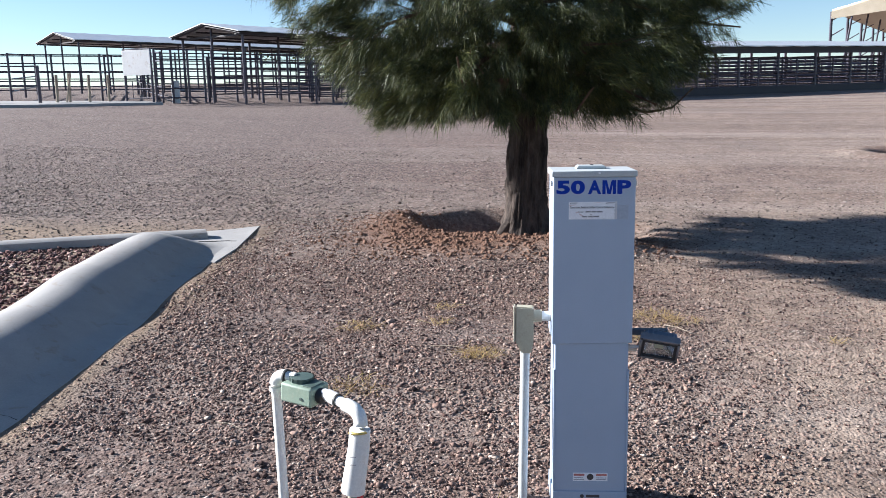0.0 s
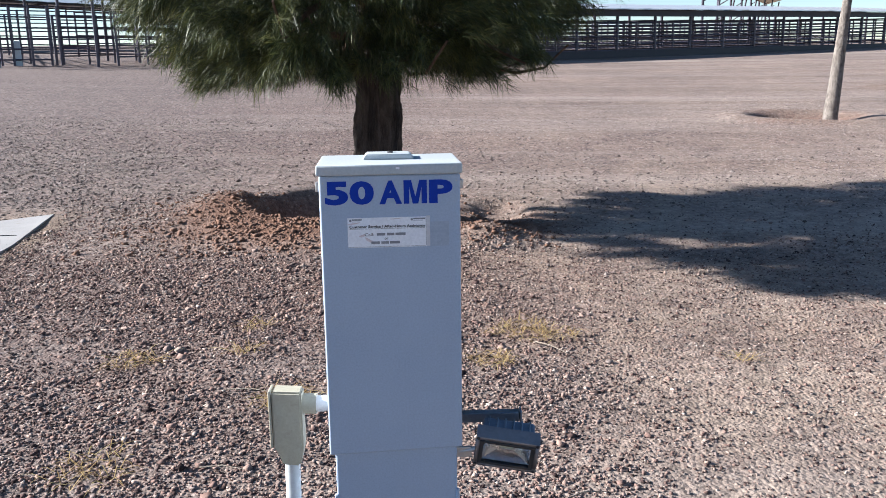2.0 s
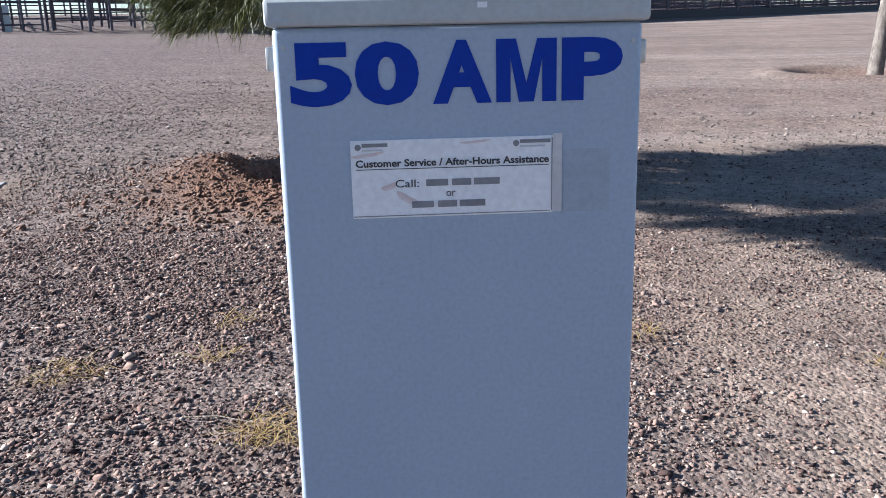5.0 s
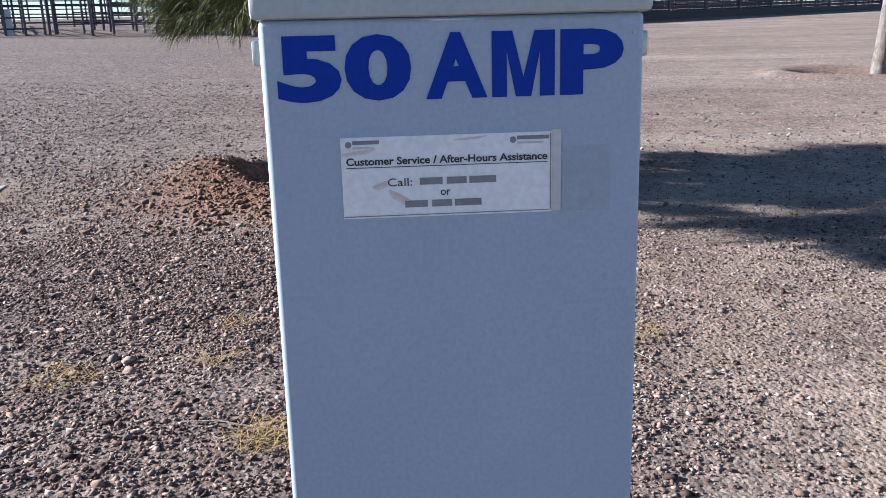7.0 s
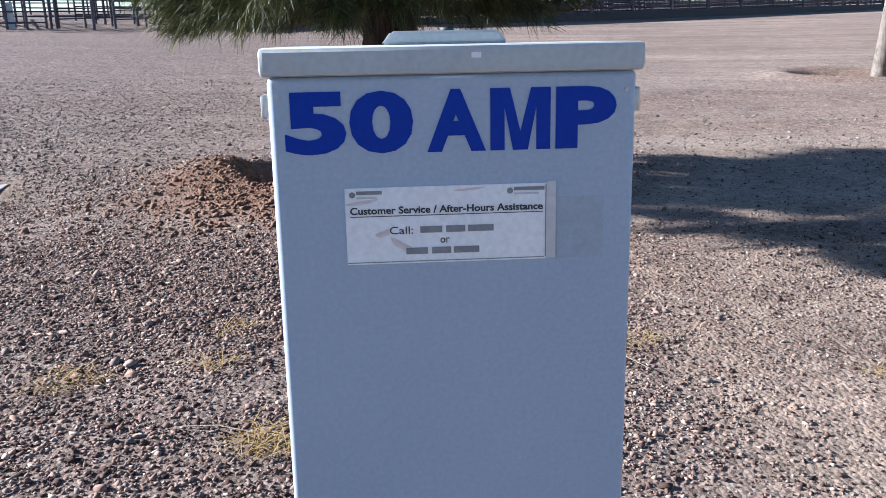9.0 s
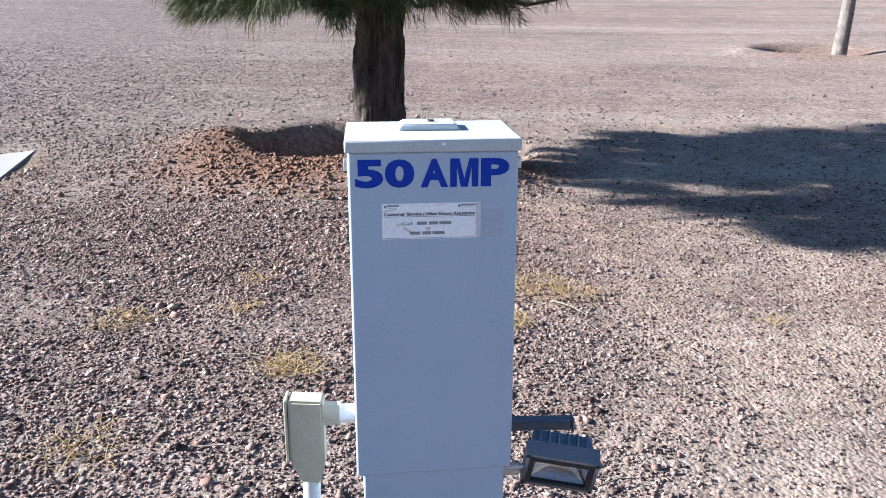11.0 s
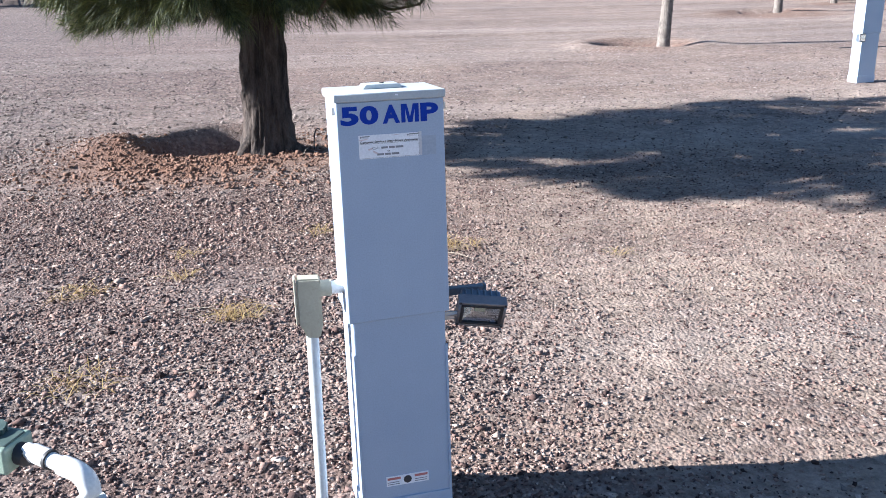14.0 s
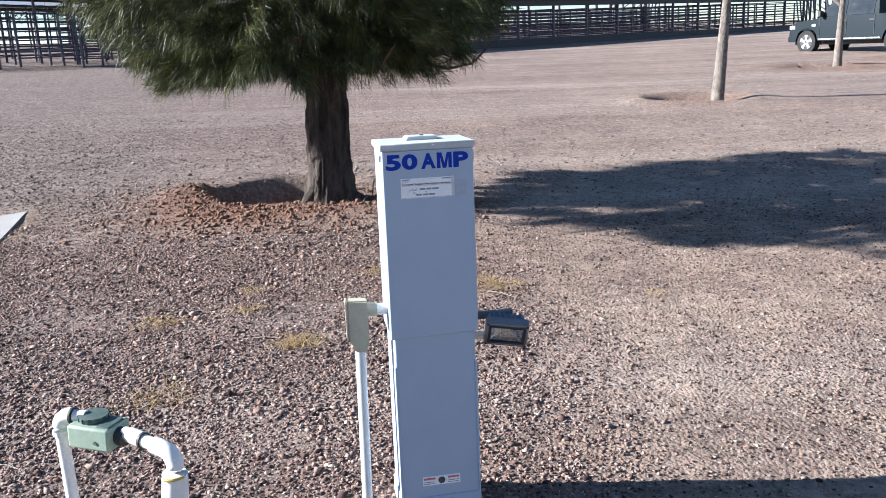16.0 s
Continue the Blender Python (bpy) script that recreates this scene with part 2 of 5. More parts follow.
        f.color_ramp.elements[0].position, f.color_ramp.elements[1].position = (r0 + 0.65) / 4, (r1 + 0.65) / 4
        q = n.new("ShaderNodeMath")
        q.operation = "DIVIDE"
        q.inputs[1].default_value = 4
        l.new(wob.outputs[0], q.inputs[0])
        l.new(q.outputs[0], f.inputs[0])
        soil = ramp_node(n, l, grain.outputs[0], [(0.3, (0.105, 0.050, 0.031)), (0.7, (0.235, 0.122, 0.074))])
        col = mix_node(n, l, col, soil.outputs[0], f.outputs[0])
    for sc, k0, k1 in ((14, 0.72, 1.2), (4.5, 0.84, 1.12)):
        g = ramp_node(n, l, noise_node(n, l, sc, 6, 0.75, v).outputs[0], [(0.35, (k0, k0, k0)), (0.65, (k1, k1, k1))])
        col = mix_node(n, l, col, g.outputs[0], 1.0, "MULTIPLY")
    g = ramp_node(n, l, grain.outputs[0], [(0.3, (0.8, 0.8, 0.8)), (0.7, (1.12, 1.12, 1.12))])
    col = mix_node(n, l, col, g.outputs[0], 0.8, "MULTIPLY")
    l.new(col, b.inputs["Base Color"])
    inv = n.new("ShaderNodeMath")
    inv.operation = "MULTIPLY"
    inv.inputs[1].default_value = -1.0
    l.new(fine.outputs["Distance"], inv.inputs[0])
    first = bump_node(n, l, inv.outputs[0], 0.75, 0.010, b)
    bump_node(n, l, grain.outputs[0], 0.6, 0.006, b, first)
    return m


def stone_material(name="crushed_stone", stops=STONES):
    m, n, l, b = material(name, 0.95, 0, 0.12)
    geo = n.new("ShaderNodeNewGeometry")
    v = coords(n)
    r = ramp_node(n, l, geo.outputs["Random Per Island"], stops)
    k = noise_node(n, l, 90, 5, 0.7, v)
    s = ramp_node(n, l, k.outputs[0], [(0.3, (0.72, 0.7, 0.7)), (0.7, (1.2, 1.17, 1.13))])
    l.new(mix_node(n, l, r.outputs[0], s.outputs[0], 1.0, "MULTIPLY"), b.inputs["Base Color"])
    bump_node(n, l, k.outputs[0], 0.5, 0.004, b)
    return m


def bark_material(name, dark, light, stretch=5.0, scale=16.0):
    m, n, l, b = material(name, 0.92, 0, 0.2)
    v = coords(n)
    mp = n.new("ShaderNodeMapping")
    mp.inputs["Scale"].default_value = (1, 1, 1 / stretch)
    l.new(v, mp.inputs["Vector"])
    a, c = noise_node(n, l, scale, 8, 0.7, mp.outputs[0], 0.5), noise_node(n, l, 110, 5, 0.7, v)
    r = ramp_node(n, l, a.outputs[0], [(0.35, dark), (0.62, light)])
    s = ramp_node(n, l, c.outputs[0], [(0.3, (0.7, 0.7, 0.7)), (0.7, (1.2, 1.2, 1.2))])
    l.new(mix_node(n, l, r.outputs[0], s.outputs[0], 1.0, "MULTIPLY"), b.inputs["Base Color"])
    f = bump_node(n, l, a.outputs[0], 0.9, 0.03, b)
    bump_node(n, l, c.outputs[0], 0.5, 0.006, b, f)
    return m


def leaf_material(name, stops, thin=0.3, clumps=0.0):
    """Blades that vary one by one and, by clumps, from tuft to tuft."""
    m, n, l, b = material(name, 0.5, 0, 0.35)
    fac = n.new("ShaderNodeNewGeometry").outputs["Random Per Island"]
    if clumps:
        k = n.new("ShaderNodeMapRange")
        k.inputs["From Min"].default_value, k.inputs["From Max"].default_value = 0.3, 0.7
        l.new(noise_node(n, l, 7.0, 3, 0.6, coords(n)).outputs[0], k.inputs["Value"])
        x = n.new("ShaderNodeMix")
        x.inputs[0].default_value = clumps
        l.new(fac, x.inputs[2])
        l.new(k.outputs[0], x.inputs[3])
        fac = x.outputs[0]
    r = ramp_node(n, l, fac, stops)
    l.new(r.outputs[0], b.inputs["Base Color"])
    t = n.new("ShaderNodeBsdfTranslucent")
    l.new(r.outputs[0], t.inputs["Color"])
    x = n.new("ShaderNodeMixShader")
    x.inputs[0].default_value = thin
    out = n["Material Output"]
    l.new(b.outputs[0], x.inputs[1])
    l.new(t.outputs[0], x.inputs[2])
    l.new(x.outputs[0], out.inputs["Surface"])
    return m


def glass_material():
    m, n, l, b = material("lamp_glass", 0.05, 0, 0.5)
    b.inputs["Transmission Weight"].default_value = 1.0
    b.inputs["IOR"].default_value = 1.3
    return m


EARTH = ground_material()
GRAVEL = stone_material()
PALE_GRAVEL = stone_material("pale_stone", PALE_STONES)
RED_GRAVEL = stone_material("red_stone", [(0.0, (0.04, 0.028, 0.03)), (0.5, (0.12, 0.068, 0.065)), (0.8, (0.20, 0.12, 0.11)), (1.0, (0.33, 0.26, 0.24))])
CONCRETE = plain("weathered_concrete", (0.275, 0.268, 0.265), (0.35, 0.338, 0.328), 3.0, 0.88, 0, 0.5, 140, 0.3, (0.24, 0.20, 0.165))
GREY_PAINT = plain("grey_enamel", (0.345, 0.415, 0.525), (0.385, 0.455, 0.56), 5.0, 0.45, 0, 0.05, 260, 0.4)
GREY_LID = plain("grey_enamel_dusty", (0.39, 0.425, 0.45), (0.46, 0.49, 0.50), 9.0, 0.55, 0, 0.08, 200, 0.5, (0.48, 0.46, 0.42))
BLUE_INK = plain("blue_vinyl", (0.002, 0.030, 0.30), (0.003, 0.038, 0.36), 20.0, 0.5, 0, 0.02, 180, 0.2)
PAPER = plain("label_paper", (0.80, 0.80, 0.83), (0.86, 0.86, 0.88), 30.0, 0.5, 0, 0.02, 200, 0.5)
LABEL_EDGE = plain("label_film", (0.52, 0.52, 0.55), (0.60, 0.60, 0.62), 30.0, 0.35, 0, 0.02)
STAIN = plain("faded_pink_stain", (0.62, 0.50, 0.49), (0.74, 0.66, 0.66), 90.0, 0.6, 0, 0.02)
GHOST = plain("glue_residue", (0.325, 0.375, 0.455), (0.365, 0.415, 0.495), 60.0, 0.6, 0, 0.02)
BLACK_INK = plain("black_ink", (0.03, 0.03, 0.035), (0.05, 0.05, 0.055), 40.0, 0.5, 0, 0.02)
GREY_INK = plain("grey_ink", (0.18, 0.18, 0.20), (0.26, 0.26, 0.28), 40.0, 0.5, 0, 0.02)
RED_INK = plain("red_ink", (0.42, 0.13, 0.12), (0.52, 0.20, 0.18), 40.0, 0.5, 0, 0.02)
PVC = plain("white_pvc", (0.70, 0.69, 0.66), (0.80, 0.79, 0.76), 14.0, 0.4, 0, 0.05, 150, 0.5, (0.60, 0.55, 0.47))
CONDUIT = plain("pale_grey_conduit", (0.44, 0.47, 0.48), (0.54, 0.56, 0.56), 14.0, 0.45, 0, 0.05, 150, 0.5, (0.42, 0.38, 0.33))
BEIGE = plain("beige_plastic", (0.36, 0.335, 0.25), (0.43, 0.40, 0.31), 16.0, 0.5, 0, 0.06, 150, 0.5, (0.30, 0.26, 0.20))
GREEN = plain("sage_green_plastic", (0.20, 0.27, 0.21), (0.26, 0.33, 0.26), 18.0, 0.55, 0, 0.08, 150, 0.5, (0.33, 0.33, 0.26))
DARK_GREEN = plain("dark_green_plastic", (0.055, 0.085, 0.075), (0.09, 0.125, 0.11), 22.0, 0.5, 0, 0.1, 150, 0.5)
BLACK = plain("black_rubber", (0.02, 0.02, 0.022), (0.035, 0.035, 0.038), 25.0, 0.6, 0, 0.1)
RED_TUBE = plain("red_tube", (0.55, 0.02, 0.03), (0.62, 0.04, 0.05), 25.0, 0.4, 0, 0.03)
BRASS = plain("brass", (0.55, 0.40, 0.10), (0.62, 0.48, 0.16), 30.0, 0.4, 0.6, 0.05)
LAMP_GREY = plain("grey_cast_metal", (0.13, 0.16, 0.20), (0.17, 0.205, 0.25), 25.0, 0.32, 0.5, 0.08)
LAMP_FRAME = plain("worn_grey_frame", (0.20, 0.185, 0.195), (0.28, 0.26, 0.26), 25.0, 0.45, 0.4, 0.1)
REFLECTOR = plain("reflector", (0.82, 0.82, 0.82), (0.88, 0.88, 0.88), 25.0, 0.22, 0.85, 0.02)
LED = plain("pale_led", (0.75, 0.72, 0.55), (0.80, 0.77, 0.60), 25.0, 0.5, 0, 0.02)
GLASS = glass_material()
STEEL = plain("zinc_steel", (0.42, 0.42, 0.42), (0.52, 0.52, 0.52), 30.0, 0.4, 0.8, 0.05)
PINE_BARK = bark_material("pine_bark", (0.018, 0.015, 0.014), (0.098, 0.076, 0.065))
POST_BARK = bark_material("grey_bark", (0.095, 0.080, 0.068), (0.235, 0.205, 0.18), 2.0, 14.0)
TWIG = bark_material("twig_bark", (0.06, 0.04, 0.03), (0.14, 0.09, 0.065), 3.0, 40.0)
NEEDLES = leaf_material("pine_needles", [(0.0, (0.015, 0.020, 0.010)), (0.4, (0.034, 0.046, 0.017)), (0.7, (0.098, 0.110, 0.034)), (0.92, (0.195, 0.19, 0.06)), (1.0, (0.24, 0.16, 0.08))], 0.18, 0.5)
STRAW = leaf_material("dry_grass", [(0.0, (0.24, 0.16, 0.07)), (0.5, (0.42, 0.29, 0.12)), (0.85, (0.52, 0.39, 0.18)), (1.0, (0.34, 0.30, 0.10))])
PIPE_STEEL = plain("dark_painted_pipe", (0.042, 0.037, 0.055), (0.080, 0.068, 0.09), 4.0, 0.35, 0.2, 0.1, 60, 0.5)
ROOF_SHEET = plain("galvanised_sheet", (0.52, 0.53, 0.54), (0.66, 0.66, 0.66), 2.0, 0.35, 0.5, 0.1, 40, 0.5)
TAN_SHEET = plain("tan_sheet", (0.42, 0.36, 0.27), (0.50, 0.43, 0.33), 1.0, 0.5, 0.1, 0.1, 40, 0.5)
DARK_BEAM = plain("dark_beam", (0.022, 0.018, 0.024), (0.04, 0.033, 0.038), 2.0, 0.6, 0.1, 0.1, 40, 0.5)
WHITE_SIGN = plain("chipped_white_paint", (0.76, 0.74, 0.72), (0.82, 0.81, 0.80), 1.6, 0.5, 0, 0.05, 60, 0.5, (0.42, 0.30, 0.22))
WOOD = bark_material("weathered_wood", (0.22, 0.18, 0.14), (0.40, 0.34, 0.27), 10.0, 20.0)
TRUCK_PAINT = plain("slate_blue_car_paint", (0.009, 0.015, 0.020), (0.013, 0.021, 0.027), 1.0, 0.55, 0.0, 0.02, 60, 0.12)
CHROME = plain("alloy", (0.62, 0.62, 0.63), (0.72, 0.72, 0.72), 8.0, 0.25, 0.9, 0.02)
TYRE = plain("tyre_rubber", (0.006, 0.006, 0.006), (0.011, 0.011, 0.011), 10.0, 0.8, 0, 0.1)
TINT = plain("tinted_window", (0.02, 0.025, 0.03), (0.03, 0.035, 0.04), 3.0, 0.08, 0, 0.0)
TAIL_RED = plain("red_lens", (0.35, 0.01, 0.01), (0.42, 0.02, 0.02), 8.0, 0.2, 0, 0.0)
WHITE_PAINT = plain("white_paint", (0.74, 0.75, 0.77), (0.80, 0.80, 0.81), 4.0, 0.5, 0, 0.05, 150, 0.5)


# ---- ground ----
def dip(x, y, cx, cy, r, h):
    return h * np.exp(-((x - cx) ** 2 + (y - cy) ** 2) / (r * r))


def pit(x, y, cx, cy, rx, ry, h):
    return h * np.exp(-(((x - cx) / rx) ** 2 + ((y - cy) / ry) ** 2) ** 2)


def soil(x, y):
    """Height of the yard: it climbs gently away from the cabinet."""
    x, y = np.asarray(x, float), np.asarray(y, float)
    ye = y - 4 * np.log1p(np.exp(np.clip((y - 44) / 4, -40, 40))) - 0.0
    ye = np.where(y > 200, 44.0, ye)
    xe = np.where(x > 0, 9 * np.tanh(x / 9), 24 * np.tanh(x / 24))
    z = -0.07 - 0.0274 * xe + 0.0368 * np.maximum(ye, -6)
    z = z + 0.30 * (1 - np.exp(-((np.minimum(x + 4, 0)) / 14) ** 2))
    z = z + 1.9 * (1 - np.exp(-np.log1p(np.exp(np.clip((y - 50) / 5, -40, 40))) * 5 * 0.035 / 1.9))
    # heaped soil and dug pit at the pine
    z = z + dip(x, y, -0.3, 7.0, 0.9, 0.065) + dip(x, y, 0.55, 7.15, 0.5, 0.03) + dip(x, y, 0.9, 7.1, 0.24, 0.09) + pit(x, y, 1.05, 8.15, 0.22, 0.3, -0.08)
    z = z + pit(x, y, -0.52, 8.3, 0.36, 0.46, -0.52) + pit(x, y, -0.22, 8.75, 0.42, 0.36, -0.46) + dip(x, y, -1.12, 8.2, 0.34, 0.13)
    # watering basins at the young trees
    for cx, cy in ((6.75, 15.35), (13.1, 21.9), (16.6, 24.6)):
        d = np.hypot((x - cx) * 0.8, y - cy)
        z = z + 0.07 * np.exp(-((d - 0.9) / 0.3) ** 2) - 0.16 * np.exp(-(d / 0.55) ** 2) + pit(x, y, cx - 0.28, cy + 0.05, 0.5, 0.42, -0.45)
    return z


def soil_at(x, y):
    return float(soil(x, y))


def spread(lo, hi, step, far, grow=1.22):
    mid = np.arange(lo, hi + step / 2, step)
    out, d, s = [], 0.0, step
    while d < far:
        s *= grow
        d += s
        out.append(d)
    out = np.array(out)
    return np.r_[(lo - out)[::-1], mid, hi + out]


gx, gy = spread(-5.0, 8.0, 0.06, 3000), spread(-1.0, 17.0, 0.06, 3000)
GX, GY = np.meshgrid(gx, gy)
GZ = soil(GX, GY)
rough_z = np.array([noise.noise((x * 1.6, y * 1.6, 0)) * 0.018 + noise.noise((x * 5, y * 5, 3)) * 0.003 for x, y in zip(GX.ravel(), GY.ravel())]).reshape(GX.shape)
near = np.exp(-(np.maximum(np.hypot(GX - 1, GY - 6) - 9, 0) / 6) ** 2)
crumb = np.array([noise.noise((x * 11, y * 11, 8)) for x, y in zip(GX.ravel(), GY.ravel())]).reshape(GX.shape)
dug = np.exp(-((GX + 0.35) ** 2 + (GY - 7.5) ** 2) / 0.9) + np.exp(-((GX - 1.2) ** 2 + (GY - 7.5) ** 2) / 0.12)
GZ = GZ + rough_z * near + crumb * 0.042 * np.minimum(dug, 1)


def floor_z(x, y):
    """Height of the built sheet under a place."""
    i, j = int(np.clip(np.searchsorted(gx, x) - 1, 0, len(gx) - 2)), int(np.clip(np.searchsorted(gy, y) - 1, 0, len(gy) - 2))
    u, v = (x - gx[i]) / (gx[i + 1] - gx[i]), (y - gy[j]) / (gy[j + 1] - gy[j])
    return float(GZ[j, i] * (1 - u) * (1 - v) + GZ[j, i + 1] * u * (1 - v) + GZ[j + 1, i] * (1 - u) * v + GZ[j + 1, i + 1] * u * v)


nx, ny = len(gx), len(gy)
idx = np.arange(nx * ny).reshape(ny, nx)
quads = np.stack([idx[:-1, :-1], idx[:-1, 1:], idx[1:, 1:], idx[1:, :-1]], -1).reshape(-1, 4)
tris = np.r_[quads[:, [0, 1, 2]], quads[:, [0, 2, 3]]]
ground = new("ground", raw_mesh("ground", np.stack([GX.ravel(), GY.ravel(), GZ.ravel()], 1), tris, EARTH, True))
tagged(ground, "pinkish brown gravelly earth yard, sunlit and dry", "ground", kind="structure")

# loose stones over the near ground
rng = np.random.default_rng(4)


CUB_V = np.array([(x, y, z) for z in (-0.62, 0.62) for y in (-0.62, 0.62) for x in (-0.62, 0.62)])
CUB_F = np.array([(0, 2, 1), (1, 2, 3), (4, 5, 6), (5, 7, 6), (0, 1, 4), (1, 5, 4), (2, 6, 3), (3, 6, 7), (0, 4, 2), (2, 4, 6), (1, 3, 5), (3, 7, 5)])
OCT_V = np.array([(1, 0, 0), (-1, 0, 0), (0, 1, 0), (0, -1, 0), (0, 0, 1), (0, 0, -1)], float)
OCT_F = np.array([(0, 2, 4), (2, 1, 4), (1, 3, 4), (3, 0, 4), (2, 0, 5), (1, 2, 5), (3, 1, 5), (0, 3, 5)])


def stones(name, xy, size, mat, label, sink=0.25, small=False):
    n = len(xy)
    SV, SF = (OCT_V, OCT_F) if small else (CUB_V, CUB_F)
    m = len(SV)
    i = np.clip(np.searchsorted(gx, xy[:, 0]) - 1, 0, len(gx) - 2)
    j = np.clip(np.searchsorted(gy, xy[:, 1]) - 1, 0, len(gy) - 2)
    u, v = (xy[:, 0] - gx[i]) / (gx[i + 1] - gx[i]), (xy[:, 1] - gy[j]) / (gy[j + 1] - gy[j])
    z = GZ[j, i] * (1 - u) * (1 - v) + GZ[j, i + 1] * u * (1 - v) + GZ[j + 1, i] * (1 - u) * v + GZ[j + 1, i + 1] * u * v
    k = SV[None] * (1 + rng.uniform(-0.62, 0.5, (n, m, 3)))
    k = k * (size[:, None, None] * np.stack([rng.uniform(0.75, 1.3, n), rng.uniform(0.6, 1.05, n), rng.uniform(0.35, 0.7, n)], 1)[:, None])
    a, t = rng.uniform(0, 6.28, n), rng.normal(0, 0.35, n)
    ct, st = np.cos(t), np.sin(t)
    kx, kz = k[..., 0] * ct[:, None] - k[..., 2] * st[:, None], k[..., 0] * st[:, None] + k[..., 2] * ct[:, None]
    ca, sa = np.cos(a), np.sin(a)
    px = kx * ca[:, None] - k[..., 1] * sa[:, None] + xy[:, :1]
    py = kx * sa[:, None] + k[..., 1] * ca[:, None] + xy[:, 1:]
    pz = kz + (z + size * sink)[:, None]
    faces = (SF[None] + (np.arange(n) * m)[:, None, None]).reshape(-1, 3)
    ob = new(name, raw_mesh(name, np.stack([px, py, pz], -1).reshape(-1, 3), faces, mat))
    return tagged(ob, label, "gravel", kind="stuff")


def berm_edge(y):
    return np.interp(y, [-2, 3.3, 4.0, 4.7, 5.3, 6.0, 7.9], [-1.98, -2.06, -2.08, -2.15, -2.25, -2.32, -2.48])


def scatter(n, x0, x1, y0, y1, keep):
    xy = np.stack([rng.uniform(x0, x1, n), rng.uniform(y0, y1, n)], 1)
    return xy[rng.uniform(0, 1, n) < keep(xy[:, 0], xy[:, 1])]


clump = np.vectorize(lambda x, y: noise.noise((x * 0.9, y * 0.9, 5)) + 0.5 * noise.noise((x * 3.1, y * 3.1, 9)))


def gravel_share(x, y):
    left = 1 / (1 + np.exp((x - 0.8) / 0.45))
    k = (0.13 + 0.87 * left) * np.clip(0.85 + 1.25 * clump(x, y), 0.1, 1.15)
    d = np.hypot(x + 0.4, (y - 7.5) * 1.1)
    k = k * np.clip((d - 0.75) / 0.7, 0.03, 1) * np.clip((np.hypot(x - 0.95, y - 7.35) - 0.15) / 0.4, 0.15, 1)
    return k * np.clip((x - berm_edge(y) - 0.05 + 0.10 * clump(x * 2, y * 2)) / 0.08, 0, 1) ** np.where(y > 8.1, 0, 1)


def near_share(x, y):
    return gravel_share(x, y) * np.clip((8.8 - y) / 2.8, 0, 1) * np.clip((y - 1.3) / 0.7, 0, 1) * np.clip((5.2 - x) / 1.2, 0, 1)


spots = scatter(190000, -2.6, 5.2, 1.3, 8.8, near_share)
size = np.clip(rng.lognormal(-4.97, 0.42, len(spots)) * np.interp(spots[:, 0], [0.5, 2.0], [1.0, 0.85]), 0.0035, 0.024)
stones("gravel", spots, size, GRAVEL, "loose pinkish brown and grey crushed stones on the yard", 0.1)
spots = scatter(250000, -2.6, 5.4, 1.0, 8.2, lambda x, y: np.clip(near_share(x, y) + 0.25, 0, 0.8) * np.clip((5.4 - x) / 1.4, 0, 1) * np.clip((8.2 - y) / 2.0, 0, 1) * np.where((np.hypot(x + 0.4, y - 7.5) > 1.0) & (x > berm_edge(y) + 0.03), 1, 0))
stones("pebbles", spots, np.clip(rng.lognormal(-5.15, 0.35, len(spots)), 0.003, 0.012), GRAVEL, "fine brown grit between the larger stones", 0.25, True)
spots = scatter(105000, -9.5, 9.0, 6.0, 15.0, lambda x, y: np.clip(gravel_share(np.minimum(x, 0.8), y) * 1.1, 0, 1) * np.clip((y - 6.0) / 2.0, 0, 1) * np.clip((16.5 - y) / 8, 0.15, 1))
stones("gravel", spots, np.clip(rng.lognormal(-4.7, 0.4, len(spots)), 0.006, 0.026), stone_material("yard_stone", [(0.0, (0.07, 0.055, 0.053))] + PALE_STONES[1:]), "loose pinkish grey stones on the open yard", 0.2, True)
spots = scatter(52000, -12.0, -1.2, 5.5, 15.0, lambda x, y: np.clip((x + 12) / 3, 0, 1) * np.clip((-1.2 - x) / 1.5, 0, 1) * np.clip((16 - y) / 6, 0.2, 1) * np.where(y > 7.55 + np.minimum(x + 2.75, 0.6) * 0.464, 0.9, 0))
stones("gravel", spots, np.clip(rng.lognormal(-4.6, 0.35, len(spots)), 0.006, 0.024), stone_material("grey_stone", [(0.0, (0.05, 0.043, 0.042)), (0.4, (0.11, 0.094, 0.088)), (0.75, (0.19, 0.165, 0.152)), (1.0, (0.29, 0.255, 0.235))]), "grey crushed stones over the western yard", 0.05, True)
spots = scatter(40000, -13.0, 14.0, 13.5, 25.0, lambda x, y: np.clip((26 - y) / 9, 0.1, 1) * 0.8)
stones("gravel", spots, np.clip(rng.lognormal(-4.65, 0.3, len(spots)), 0.007, 0.02), PALE_GRAVEL, "scattered grey stones on the far yard", 0.1, True)
spots = scatter(16000, -1.9, 1.5, 6.5, 8.9, lambda x, y: np.clip(np.exp(-((x + 0.4) ** 2 + (y - 7.55) ** 2) / 0.75) + 0.8 * np.exp(-((x - 0.95) ** 2 + (y - 7.3) ** 2) / 0.10), 0, 1))
stones("soil_clods", spots, np.clip(rng.lognormal(-4.6, 0.5, len(spots)), 0.004, 0.027), plain("red_clods", (0.095, 0.046, 0.029), (0.195, 0.108, 0.069), 30, 0.95, 0, 0.5), "reddish brown soil clods heaped round the pine")


